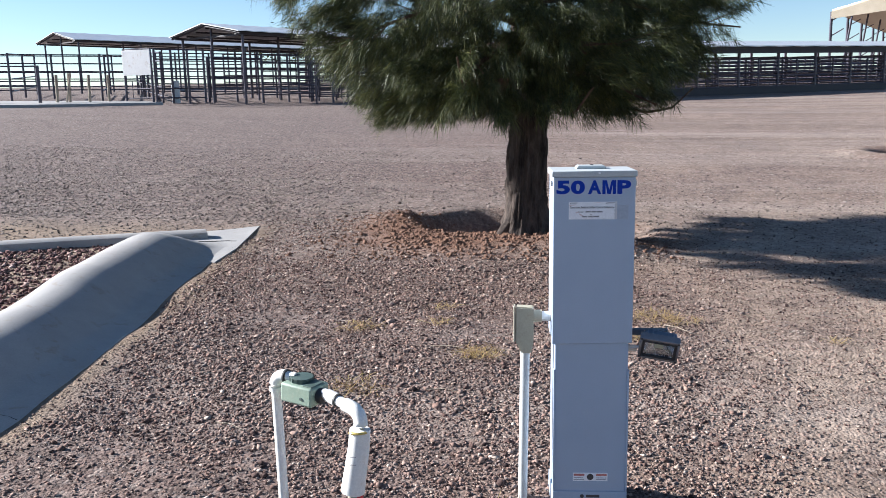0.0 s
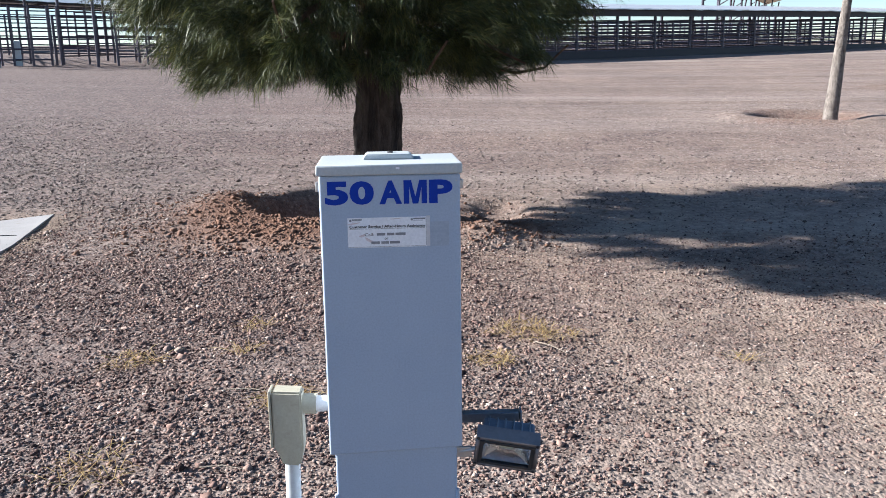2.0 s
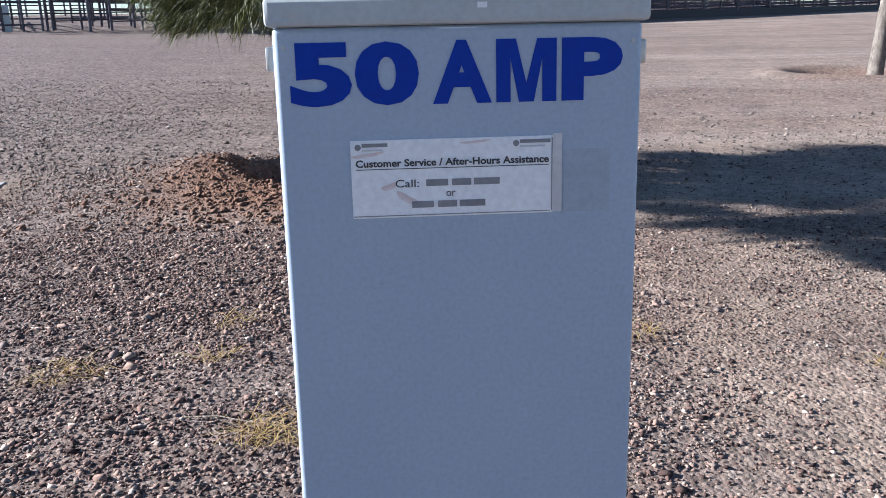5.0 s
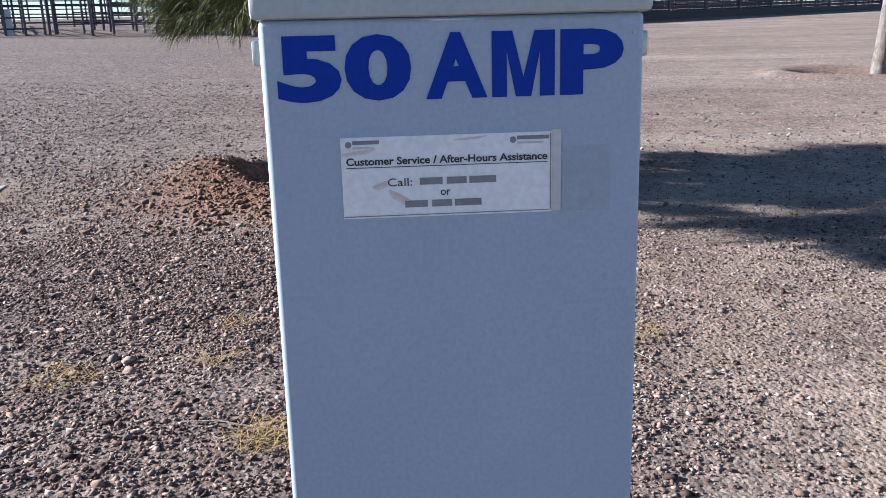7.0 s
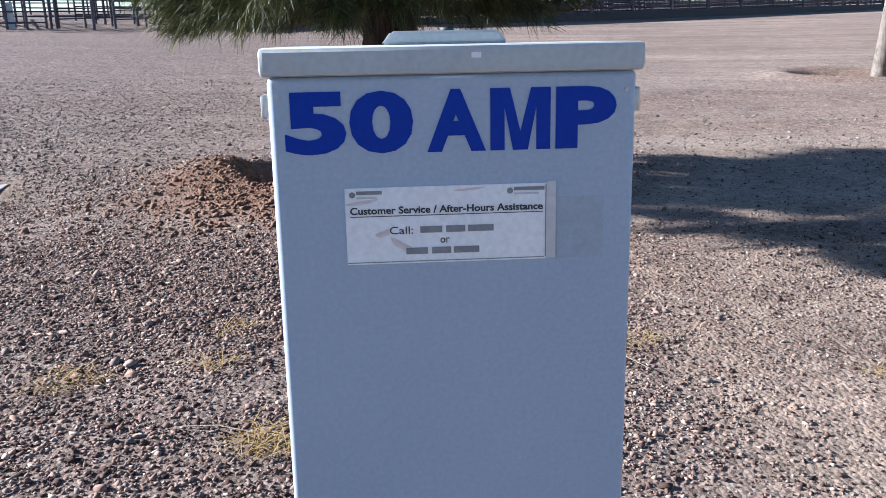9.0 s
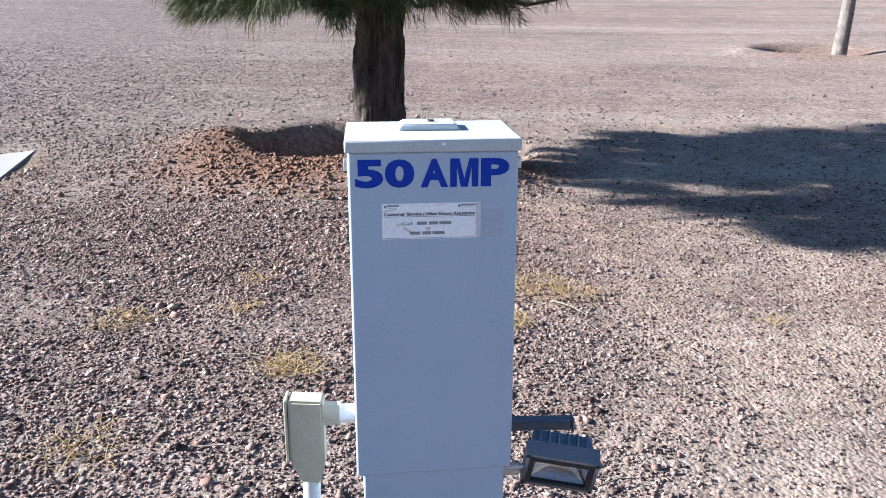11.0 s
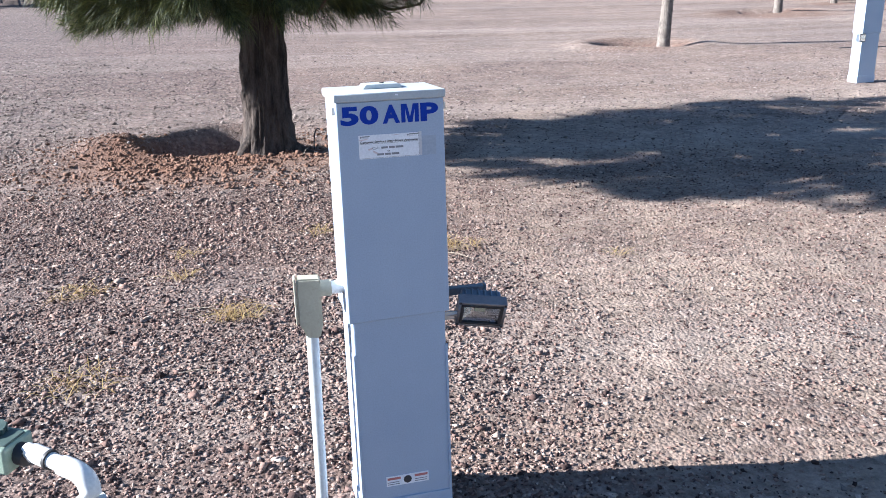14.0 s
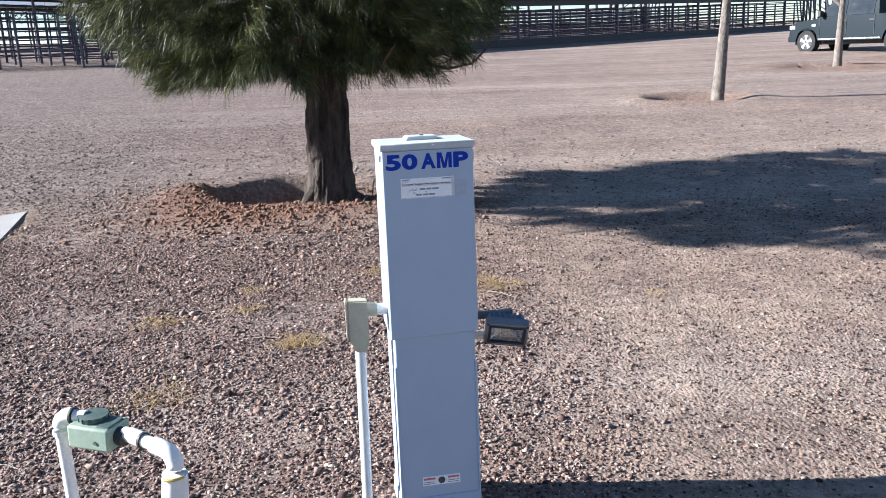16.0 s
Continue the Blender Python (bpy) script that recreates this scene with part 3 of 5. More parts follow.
# ---- concrete berm with its apron, and the edging behind it ----
def berm():
    ob = thing("concrete_berm", 0, 0, 0, "rounded pale concrete drainage berm ending in a pointed apron", "berm", kind="structure")
    bm = bmesh.new()
    prof = [(0.05, -0.06), (0.0, 0.0), (-0.12, 0.006), (-0.19, 0.03), (-0.28, 0.10), (-0.37, 0.155), (-0.44, 0.182), (-0.51, 0.193), (-0.59, 0.187), (-0.69, 0.15), (-0.79, 0.07), (-0.87, 0.0), (-0.91, -0.06)]
    rows = []
    ys = list(np.arange(-6.0, 6.0, 0.25)) + list(np.arange(6.0, 7.5, 0.12))
    for y in ys:
        k = float(np.clip((7.15 - y) / 0.75, 0, 1))
        k = k * k * (3 - 2 * k)
        w = 1.0 if y < 6.5 else max(0.02, 1 - (y - 6.5) / 1.5)
        e = float(berm_edge(y))
        row = []
        for u, h in prof:
            x = e + u * w
            base = floor_z(x, y) + 0.004 + 0.02 * k * min(1.0, max(0.0, -u / 0.2))
            row.append(bm.verts.new((x, y, base + (h * k if h > 0 else h * 0.8))))
        rows.append(row)
    for a, b in zip(rows, rows[1:]):
        for i in range(len(prof) - 1):
            bm.faces.new((a[i], a[i + 1], b[i + 1], b[i]))
    bm.faces.new(rows[0])
    bm.faces.new(rows[-1][::-1])
    part("berm_body", bm, CONCRETE, ob)
    outline = [(-2.31, 6.35), (-2.33, 6.9), (-2.43, 7.80), (-2.72, 7.62), (-3.02, 7.44), (-3.16, 7.28), (-2.95, 6.8), (-2.62, 6.5)]
    bm = bmesh.new()
    top = [bm.verts.new((x, y, floor_z(x, y) + 0.009)) for x, y in outline]
    low = [bm.verts.new((x, y, floor_z(x, y) - 0.08)) for x, y in outline]
    bm.faces.new(top)
    bm.faces.new(low[::-1])
    for i in range(len(outline)):
        j = (i + 1) % len(outline)
        bm.faces.new((top[j], top[i], low[i], low[j]))
    bmesh.ops.triangulate(bm, faces=bm.faces)
    part("apron", bm, CONCRETE, ob, "flat pointed concrete apron")
    for y0, x0, x1, dy in ((7.05, -0.62, 0.0, 0.10), (3.42, -0.36, 0.0, -0.05)):
        bm = bmesh.new()
        pts = []
        for i in range(9):
            t = i / 8
            y = y0 + dy * t + 0.015 * math.sin(9 * t)
            x = float(berm_edge(y)) + x0 + (x1 - x0) * t
            u = x - float(berm_edge(y))
            us, hs = [p[0] for p in prof[::-1]], [p[1] for p in prof[::-1]]
            k = float(np.clip((7.15 - y) / 0.75, 0, 1))
            k = k * k * (3 - 2 * k)
            pts.append((x, y, floor_z(x, y) + (0.009 if y0 > 5 else 0.005 + 0.02 * min(1.0, max(0.0, -u / 0.2))) + max(0, float(np.interp(u, us, hs))) * k))
        tube(bm, pts, 0.004, 5)
        part("crack", bm, BLACK, ob, "dark crack across the concrete")


berm()
bm = bmesh.new()
rows = []
for i in range(40):
    t = i / 39
    x, y = -2.75 - 5.5 * t, 7.3 - 2.55 * t
    z = soil_at(x, y) + 0.055
    rows.append([bm.verts.new(p) for p in ((x + 0.03, y - 0.06, z - 0.2), (x + 0.03, y - 0.06, z + 0.0), (x, y - 0.04, z + 0.02), (x - 0.03, y + 0.04, z + 0.02), (x - 0.04, y + 0.06, z), (x - 0.04, y + 0.06, z - 0.2))])
for a, b in zip(rows, rows[1:]):
    for i in range(5):
        bm.faces.new((a[i], a[i + 1], b[i + 1], b[i]))
bm.faces.new(rows[0])
bm.faces.new(rows[-1][::-1])
solo("concrete_edging", bm, CONCRETE, "low grey concrete edging beside the berm", "kerb", "structure")
spots = scatter(30000, -6.5, -2.5, 0.5, 7.0, lambda x, y: np.clip((y - 0.5) / 1.5, 0, 1) * np.clip((x + 6.5) / 1.5, 0, 1) * np.where((x < berm_edge(y) - 0.72) & (y < 7.2 + (x + 2.75) * 0.464), 1, 0))
stones("gravel", spots, np.clip(rng.lognormal(-4.2, 0.35, len(spots)), 0.007, 0.032), RED_GRAVEL, "dark reddish stones in the bed behind the berm")


# ---- power cabinet ----


def power_cabinet():
    ob = thing("power_cabinet", 0.413, 2.859, floor_z(0.413, 2.94) + 0.002, "tall pale grey metal power cabinet with 50 AMP lettering", "power pedestal", -1.0, 0.5, 3.6)
    dz = -floor_z(0.413, 2.94)
    # lower case, with folded side flanges
    low = part("lower_case", block(-0.1245, 0.1245, 0.008, 0.188, -0.12, 0.640 + dz, bevel=0.004), GREY_PAINT, ob)
    part("base_skirt", block(-0.129, 0.129, 0.003, 0.193, -0.12, 0.105 + dz, bevel=0.003), GREY_PAINT, low)
    for x0, x1 in ((-0.1285, -0.1215), (0.1215, 0.1285)):
        part("side_flange", block(x0, x1, 0.0035, 0.012, 0.10 + dz, 0.545 + dz, bevel=0.002), GREY_PAINT, low)
    # upper case with a hinged front
    up = part("upper_case", block(-0.1328, 0.1328, 0.004, 0.195, 0.642 + dz, 1.2 + dz, bevel=0.003), GREY_PAINT, ob)
    bm = prism(bmesh.new(), [(-0.1352, 0.634 + dz), (0.1352, 0.640 + dz), (0.1352, 1.203 + dz), (-0.1352, 1.203 + dz)], 0.0, 0.016)
    bmesh.ops.bevel(bm, geom=list(bm.edges), offset=0.0042, segments=3, affect="EDGES", profile=0.5)
    door = part("front_door", bm, GREY_PAINT, ob)
    for x in (-0.138, 0.138):
        part("side_latch", block(x - 0.004, x + 0.004, 0.012, 0.028, 1.172 + dz, 1.19 + dz, bevel=0.002), STEEL, door, "small zinc latch")
    for x in (-0.1275, 0.1275):
        part("rivet", tube(bmesh.new(), [(x, 0.001, 1.189 + dz), (x, -0.0012, 1.189 + dz)], 0.0016, 8), STEEL, door)
    bm = bmesh.new()
    box(bm, -0.1395, 0.1395, -0.006, 0.203, 1.203 + dz, 1.2235 + dz, bevel=0.0035)
    lid = part("lid", bm, GREY_LID, ob, "dusty pale grey drip lid")
    plate = bmesh.new()
    prism(plate, [(-0.052, 0), (0.052, 0), (0.044, 0.011), (-0.044, 0.011)], 0.084, 0.152)
    bmesh.ops.bevel(plate, geom=list(plate.edges), offset=0.002, segments=2, affect="EDGES")
    bmesh.ops.translate(plate, verts=plate.verts, vec=(0.0, 0, 1.2235 + dz))
    part("hub_cover", plate, GREY_LID, lid, "raised oblong cover plate")
    part("screw", tube(bmesh.new(), [(0.004, 0.118, 1.233 + dz), (0.004, 0.118, 1.2375 + dz)], 0.006, 10), BLACK, lid, "dark screw head")
    part("paint_chip", block(0.012, 0.019, -0.0066, -0.0055, 1.214 + dz, 1.218 + dz), PAPER, lid)
    # lettering
    for body, x0, w in (("5", 0.0, 0.0445), ("0", 0.0469, 0.0465), ("A", 0.1033, 0.0435), ("M", 0.1502, 0.0447), ("P", 0.1989, 0.0454)):
        h = 0.0455
        if body == "M":
            a, b = 0.0105, w
            bm = prism(bmesh.new(), [(0, 0), (a, 0), (a, h * 0.70), (b / 2 - 0.0055, 0), (b / 2 + 0.0055, 0), (b - a, h * 0.70), (b - a, 0), (b, 0), (b, h), (b - a - 0.004, h), (b / 2, h * 0.30), (a + 0.004, h), (0, h)], -0.0006, 0.0)
            bmesh.ops.triangulate(bm, faces=bm.faces)
            me = to_mesh("letter", bm, BLUE_INK, False)
        else:
            me = text_mesh("letter", body, w, h, BLUE_INK, 0.046)
        share("letter", me, door, pose(-0.1241 + x0, -0.0002, 1.1465 + dz), "bold blue letter")
    # notice
    notice = part("notice", block(-0.083, 0.0685, -0.0012, 0.001, 1.0610 + dz, 1.1195 + dz), PAPER, door, "white paper notice with printed lines")
    notice.matrix_basis = pose(0, 0, 0.0016)
    part("film_edge", block(0.0685, 0.0755, -0.0012, 0.001, 1.0615 + dz, 1.121 + dz), LABEL_EDGE, notice, "clear film edge")
    part("glue_mark", block(0.0765, 0.1125, -0.0003, 0.001, 1.0625 + dz, 1.1105 + dz), GHOST, door, "faint glue mark of an older notice")
    y = -0.0014

    def line(body, x0, x1, z0, h, bold=0.0, mat=BLACK_INK):
        share("print", text_mesh("print", body, x1 - x0, h, mat, bold, 0.0003), notice, pose(x0, y, z0 + dz))

    part("border_line", block(0.0675, 0.0682, y - 0.0003, y, 1.0625 + dz, 1.1185 + dz), GREY_INK, notice)
    part("border_line", block(-0.0825, 0.0668, y - 0.0003, y, 1.0622 + dz, 1.0628 + dz), GREY_INK, notice)
    line("Customer Service / After-Hours Assistance", -0.0795, 0.0655, 1.0995, 0.0056, 0.025)
    part("underline", block(-0.0795, 0.0655, y - 0.0003, y, 1.0976 + dz, 1.0981 + dz), BLACK_INK, notice)
    line("Call:", -0.0505, -0.033, 1.0838, 0.0058, 0.0)
    line("or", -0.0125, -0.0055, 1.0761, 0.0040, 0.0)
    for x0, z in ((-0.0275, 1.0835), (-0.0385, 1.0672)):
        for a, w in ((0.0, 0.0165), (0.0195, 0.0145), (0.036, 0.0195)):
            part("printed_bar", block(x0 + a, x0 + a + w, y - 0.0003, y, z + 0.0008 + dz, z + 0.0058 + dz), GREY_INK, notice)
    for x0, x1 in ((-0.0795, -0.0555), (0.0385, 0.0665)):
        part("logo_bar", block(x0 + 0.005, x1, y - 0.0003, y, 1.1145 + dz, 1.1172 + dz), GREY_INK, notice)
        part("logo_bar", block(x0 + 0.005, x1 - 0.004, y - 0.0003, y, 1.1115 + dz, 1.1128 + dz), LABEL_EDGE, notice)
        part("logo_mark", tube(bmesh.new(), [(x0 + 0.002, y - 0.0003, 1.1145 + dz), (x0 + 0.002, y, 1.1145 + dz)], 0.0024, 8), GREY_INK, notice)
    for cx, cz, w, h, a in ((-0.055, 1.0845, 0.006, 0.003, 20), (-0.041, 1.0745, 0.010, 0.0035, -30), (0.010, 1.1165, 0.011, 0.0012, 5), (-0.071, 1.1085, 0.012, 0.0018, 8)):
        bm = bmesh.new()
        bm.faces.new([bm.verts.new((w * math.cos(t) * (1 + 0.25 * math.sin(3 * t)), 0, h * math.sin(t) * (1 + 0.3 * math.cos(2 * t)))) for t in [2 * math.pi * i / 14 for i in range(14)]])
        s = part("stain", bm, STAIN, notice, "pinkish smear on the paper")
        s.matrix_basis = pose(cx, y - 0.0001, cz + dz, 0, -a, 0)
    # maker's stickers low on the case
    st = part("warning_sticker", block(-0.058, 0.062, 0.0065, 0.009, 0.142 + dz, 0.172 + dz), PAPER, low, "white warning sticker with red and black print")
    for x0, x1, z0, z1, mt in ((-0.055, -0.018, 0.161, 0.168, RED_INK), (0.022, 0.059, 0.161, 0.168, RED_INK), (-0.055, -0.02, 0.1465, 0.1485, GREY_INK), (-0.055, -0.022, 0.1525, 0.1545, GREY_INK), (0.022, 0.056, 0.1465, 0.1485, GREY_INK), (0.022, 0.058, 0.1525, 0.1545, GREY_INK)):
        part("printed_bar", block(x0, x1, 0.0061, 0.0066, z0 + dz, z1 + dz), mt, st)
    part("black_mark", tube(bmesh.new(), [(0.002, 0.0061, 0.157 + dz), (0.002, 0.0067, 0.157 + dz)], 0.0115, 14), BLACK_INK, st)
    part("maker_bar", block(-0.012, 0.034, 0.002, 0.0035, 0.083 + dz, 0.0925 + dz), BLACK_INK, low, "small dark maker's mark")
    part("maker_mark", tube(bmesh.new(), [(-0.026, 0.002, 0.0878 + dz), (-0.026, 0.0035, 0.0878 + dz)], 0.007, 10), BLACK_INK, low)


power_cabinet()


def junction_box():
    ob = thing("conduit_box", 0.186, 2.95, floor_z(0.186, 2.95), "beige plastic conduit box on a pale conduit beside the cabinet", "conduit box", 0, 0.45, 0)
    g = -floor_z(0.186, 2.95)
    part("conduit", tube(bmesh.new(), [(-0.009, 0, -0.1), (0, 0, 0.605 + g)], 0.0165, 14), CONDUIT, ob, "pale grey conduit")
    bm = bmesh.new()
    prism(bm, [(-0.034, 0.628), (-0.020, 0.604), (-0.018, 0.588), (0.020, 0.584), (0.029, 0.622), (0.029, 0.749), (-0.033, 0.752)], -0.026, 0.018)
    bmesh.ops.translate(bm, verts=bm.verts, vec=(0, 0, g))
    bmesh.ops.bevel(bm, geom=list(bm.edges), offset=0.004, segments=2, affect="EDGES")
    bx = part("box_body", bm, BEIGE, ob)
    cov = part("box_cover", block(-0.0405, -0.0345, -0.025, 0.017, 0.626 + g, 0.753 + g, bevel=0.002), BEIGE, ob)
    for z in (0.642, 0.745):
        part("screw", tube(bmesh.new(), [(-0.042, 0, z + g), (-0.0405, 0, z + g)], 0.004, 8), STEEL, cov)
    part("collar", tube(bmesh.new(), [(0.026, 0, 0.715 + g), (0.058, 0, 0.715 + g)], 0.022, 14), BEIGE, bx)
    part("side_arm", tube(bmesh.new(), [(0.05, 0, 0.715 + g), (0.112, 0, 0.715 + g)], 0.0175, 14), PVC, ob, "short white pipe into the cabinet")


junction_box()


def flood_lamp():
    ob = thing("flood_lamp", 0.56, 2.93, 0.625, "small grey finned floodlight on a bracket beside the cabinet", "floodlight")
    rail = part("mounting_rail", block(-0.012, 0.125, 0.098, 0.120, 0.001, 0.023, bevel=0.002), LAMP_GREY, ob)
    part("rail_cap", block(0.1255, 0.131, 0.094, 0.124, -0.003, 0.026, bevel=0.002), LAMP_GREY, rail)
    arm = part("swivel_arm", tube(bmesh.new(), bend((-0.02, -0.01, -0.012), (0.0, -0.012, -0.012), (0.028, -0.012, -0.006), 5), 0.006, 8), STEEL, ob, "zinc swivel arm")
    part("swivel_plate", block(-0.024, 0.012, -0.016, -0.008, -0.024, -0.002, bevel=0.001), STEEL, ob)
    # lamp head, tipped down and turned a little
    m = Matrix.Translation((0.084, -0.026, -0.014)) @ pose(0, 0, 0, 20, 8, -6) @ Matrix.Diagonal((1.03, 1.03, 1.0, 1))

    def head(name, bm, mat, parent, label=""):
        bmesh.ops.transform(bm, matrix=m, verts=bm.verts)
        return part(name, bm, mat, parent, label)

    back = head("lamp_body", block(-0.054, 0.054, 0.030, 0.064, -0.028, 0.034, bevel=0.006), LAMP_GREY, ob)
    for i in range(6):
        x = -0.042 + i * 0.0168
        head("fin", block(x - 0.0018, x + 0.0018, 0.032, 0.062, -0.02, 0.0385), LAMP_GREY, back)
    bm = bmesh.new()
    for a in ((-0.064, 0.064, -0.004, 0.0305, 0.033, 0.041), (-0.064, 0.064, -0.004, 0.0305, -0.041, -0.033), (-0.064, -0.056, -0.004, 0.0305, -0.033, 0.033), (0.056, 0.064, -0.004, 0.0305, -0.033, 0.033)):
        box(bm, *a)
    front = head("front_frame", bm, LAMP_FRAME, ob, "worn grey front frame")
    for a in ((-0.056, 0.056, -0.0055, 0.01, 0.0265, 0.033), (-0.056, 0.056, -0.0055, 0.01, -0.033, -0.0265), (-0.056, -0.048, -0.0055, 0.01, -0.0265, 0.0265), (0.048, 0.056, -0.0055, 0.01, -0.0265, 0.0265)):
        head("gasket", block(*a), BLACK, front)
    bm = bmesh.new()
    v = [bm.verts.new(p) for p in ((-0.048, 0.003, -0.0265), (0.048, 0.003, -0.0265), (0.048, 0.003, 0.0265), (-0.048, 0.003, 0.0265), (-0.014, 0.0265, -0.012), (0.014, 0.0265, -0.012), (0.014, 0.0265, 0.008), (-0.014, 0.0265, 0.008))]
    for q in ((0, 1, 5, 4), (1, 2, 6, 5), (2, 3, 7, 6), (3, 0, 4, 7)):
        bm.faces.new([v[i] for i in q])
    head("reflector", bm, REFLECTOR, front, "shiny folded reflector")
    head("led_chip", block(-0.014, 0.014, 0.0255, 0.0285, -0.012, 0.008), LED, front, "pale yellow led chip")
    pane = head("lens_pane", block(-0.0485, 0.0485, 0.0, 0.0015, -0.027, 0.027), GLASS, front, "clear front glass")
    pane.visible_shadow = False
    for x in (-0.060, 0.060):
        for z in (-0.037, 0.037):
            head("screw", tube(bmesh.new(), [(x, -0.003, z), (x, -0.006, z)], 0.0035, 8), BLACK, front)


flood_lamp()


def water_riser():
    z0 = floor_z(-0.45, 2.52)
    ob = thing("water_riser", -0.45, 2.52, z0, "white pvc water riser with a sage green valve box", "water riser")
    L = lambda x, y, z: Vector((x + 0.45, y - 2.52, z - z0))
    post = part("left_riser", tube(bmesh.new(), [L(-0.603, 2.615, -0.1), L(-0.609, 2.612, 0.565)], 0.0165, 14), PVC, ob, "white pvc pipe")
    part("left_elbow", tube(bmesh.new(), [L(-0.609, 2.612, 0.548)] + bend(L(-0.609, 2.612, 0.56), L(-0.609, 2.612, 0.600), L(-0.570, 2.602, 0.600), 6), 0.0215, 14), PVC, ob, "white pvc elbow")
    part("joint_ring", tube(bmesh.new(), [L(-0.571, 2.602, 0.600), L(-0.566, 2.600, 0.600)], 0.0232, 14), BLACK, post)
    part("nipple", tube(bmesh.new(), [L(-0.566, 2.600, 0.600), L(-0.535, 2.592, 0.598)], 0.0165, 12), PVC, post)
    # valve box, turned towards the far pipe
    bm = bmesh.new()
    box(bm, -0.062, 0.062, -0.045, 0.045, -0.036, 0.026, bevel=0.007, seg=3)
    m = Matrix.Translation(L(-0.502, 2.57, 0.566)) @ pose(0, 0, 0, 0, 3, -24)
    bmesh.ops.transform(bm, matrix=m, verts=bm.verts)
    bx = part("valve_box", bm, GREEN, ob, "sage green plastic valve box")
    bm = bmesh.new()
    tube(bm, [(-0.018, 0.008, 0.026), (-0.018, 0.008, 0.040)], 0.037, 20)
    bmesh.ops.bevel(bm, geom=[e for e in bm.edges if len(e.link_faces) == 2 and e.calc_face_angle(0) > 0.8], offset=0.003, segments=2, affect="EDGES")
    bmesh.ops.transform(bm, matrix=m, verts=bm.verts)
    cap = part("cap", bm, DARK_GREEN, bx, "dark green ribbed cap")
    for i in range(14):
        a = 2 * math.pi * i / 14
        bm = bmesh.new()
        box(bm, -0.003, 0.003, -0.003, 0.003, 0.028, 0.039)
        bmesh.ops.transform(bm, matrix=m @ Matrix.Translation((-0.018 + 0.0365 * math.cos(a), 0.008 + 0.0365 * math.sin(a), 0)) @ Matrix.Rotation(a, 4, "Z"), verts=bm.verts)
        part("rib", bm, DARK_GREEN, cap)
    bm = block(0.020, 0.056, -0.034, 0.030, 0.026, 0.030, bevel=0.002)
    bmesh.ops.transform(bm, matrix=m, verts=bm.verts)
    part("top_plate", bm, DARK_GREEN, bx)
    bm = tube(bmesh.new(), [(0.022, -0.045, -0.012), (0.022, -0.0475, -0.012)], 0.005, 10)
    bmesh.ops.transform(bm, matrix=m, verts=bm.verts)
    part("plug", bm, DARK_GREEN, bx)
    bm = tube(bmesh.new(), [(0.058, -0.002, -0.004), (0.085, -0.004, -0.006)], 0.024, 14)
    bmesh.ops.transform(bm, matrix=m, verts=bm.verts)
    part("union_nut", bm, BLACK, ob, "black union nut")
    part("cross_pipe", tube(bmesh.new(), [L(-0.428, 2.535, 0.568), L(-0.325, 2.452, 0.556)], 0.0165, 14), PVC, ob, "white pvc pipe")
    part("coupling", tube(bmesh.new(), [L(-0.412, 2.522, 0.566), L(-0.378, 2.495, 0.562)], 0.0205, 14), PVC, ob, "white pvc coupling")
    part("joint_ring", tube(bmesh.new(), [L(-0.377, 2.494, 0.562), L(-0.372, 2.490, 0.5615)], 0.0212, 14), BLACK, ob)
    part("right_elbow", tube(bmesh.new(), [L(-0.345, 2.468, 0.558)] + bend(L(-0.325, 2.452, 0.556), L(-0.288, 2.424, 0.552), L(-0.290, 2.422, 0.512), 7) + [L(-0.291, 2.421, 0.478)], 0.0215, 14), PVC, ob, "white pvc elbow")
    sleeve = bmesh.new()
    tube(sleeve, [L(-0.292, 2.421, 0.500), L(-0.298, 2.42, 0.44), L(-0.312, 2.419, 0.36), L(-0.322, 2.418, 0.300)], 0.031, 16, r_end=0.037)
    sl = part("insulation_sleeve", sleeve, PVC, ob, "white wrapped insulation sleeve")
    part("clamp", tube(bmesh.new(), bend(L(-0.318, 2.396, 0.497), L(-0.292, 2.375, 0.498), L(-0.268, 2.396, 0.499), 6), 0.004, 6), BRASS, sl, "brass wire clamp")
    for z in (0.40, 0.425):
        part("seam_mark", block(0.13, 0.15, -0.1375, -0.136, z - z0, z - z0 + 0.0015), GREY_INK, sl)
    part("red_tube", tube(bmesh.new(), [L(-0.298, 2.412, 0.33), L(-0.300, 2.41, -0.1)], 0.010, 10), RED_TUBE, ob, "red tube")
    part("feed_pipe", tube(bmesh.new(), [L(-0.322, 2.425, 0.33), L(-0.328, 2.425, -0.1)], 0.0165, 12), BEIGE, ob, "tan pipe below the sleeve")


water_riser()


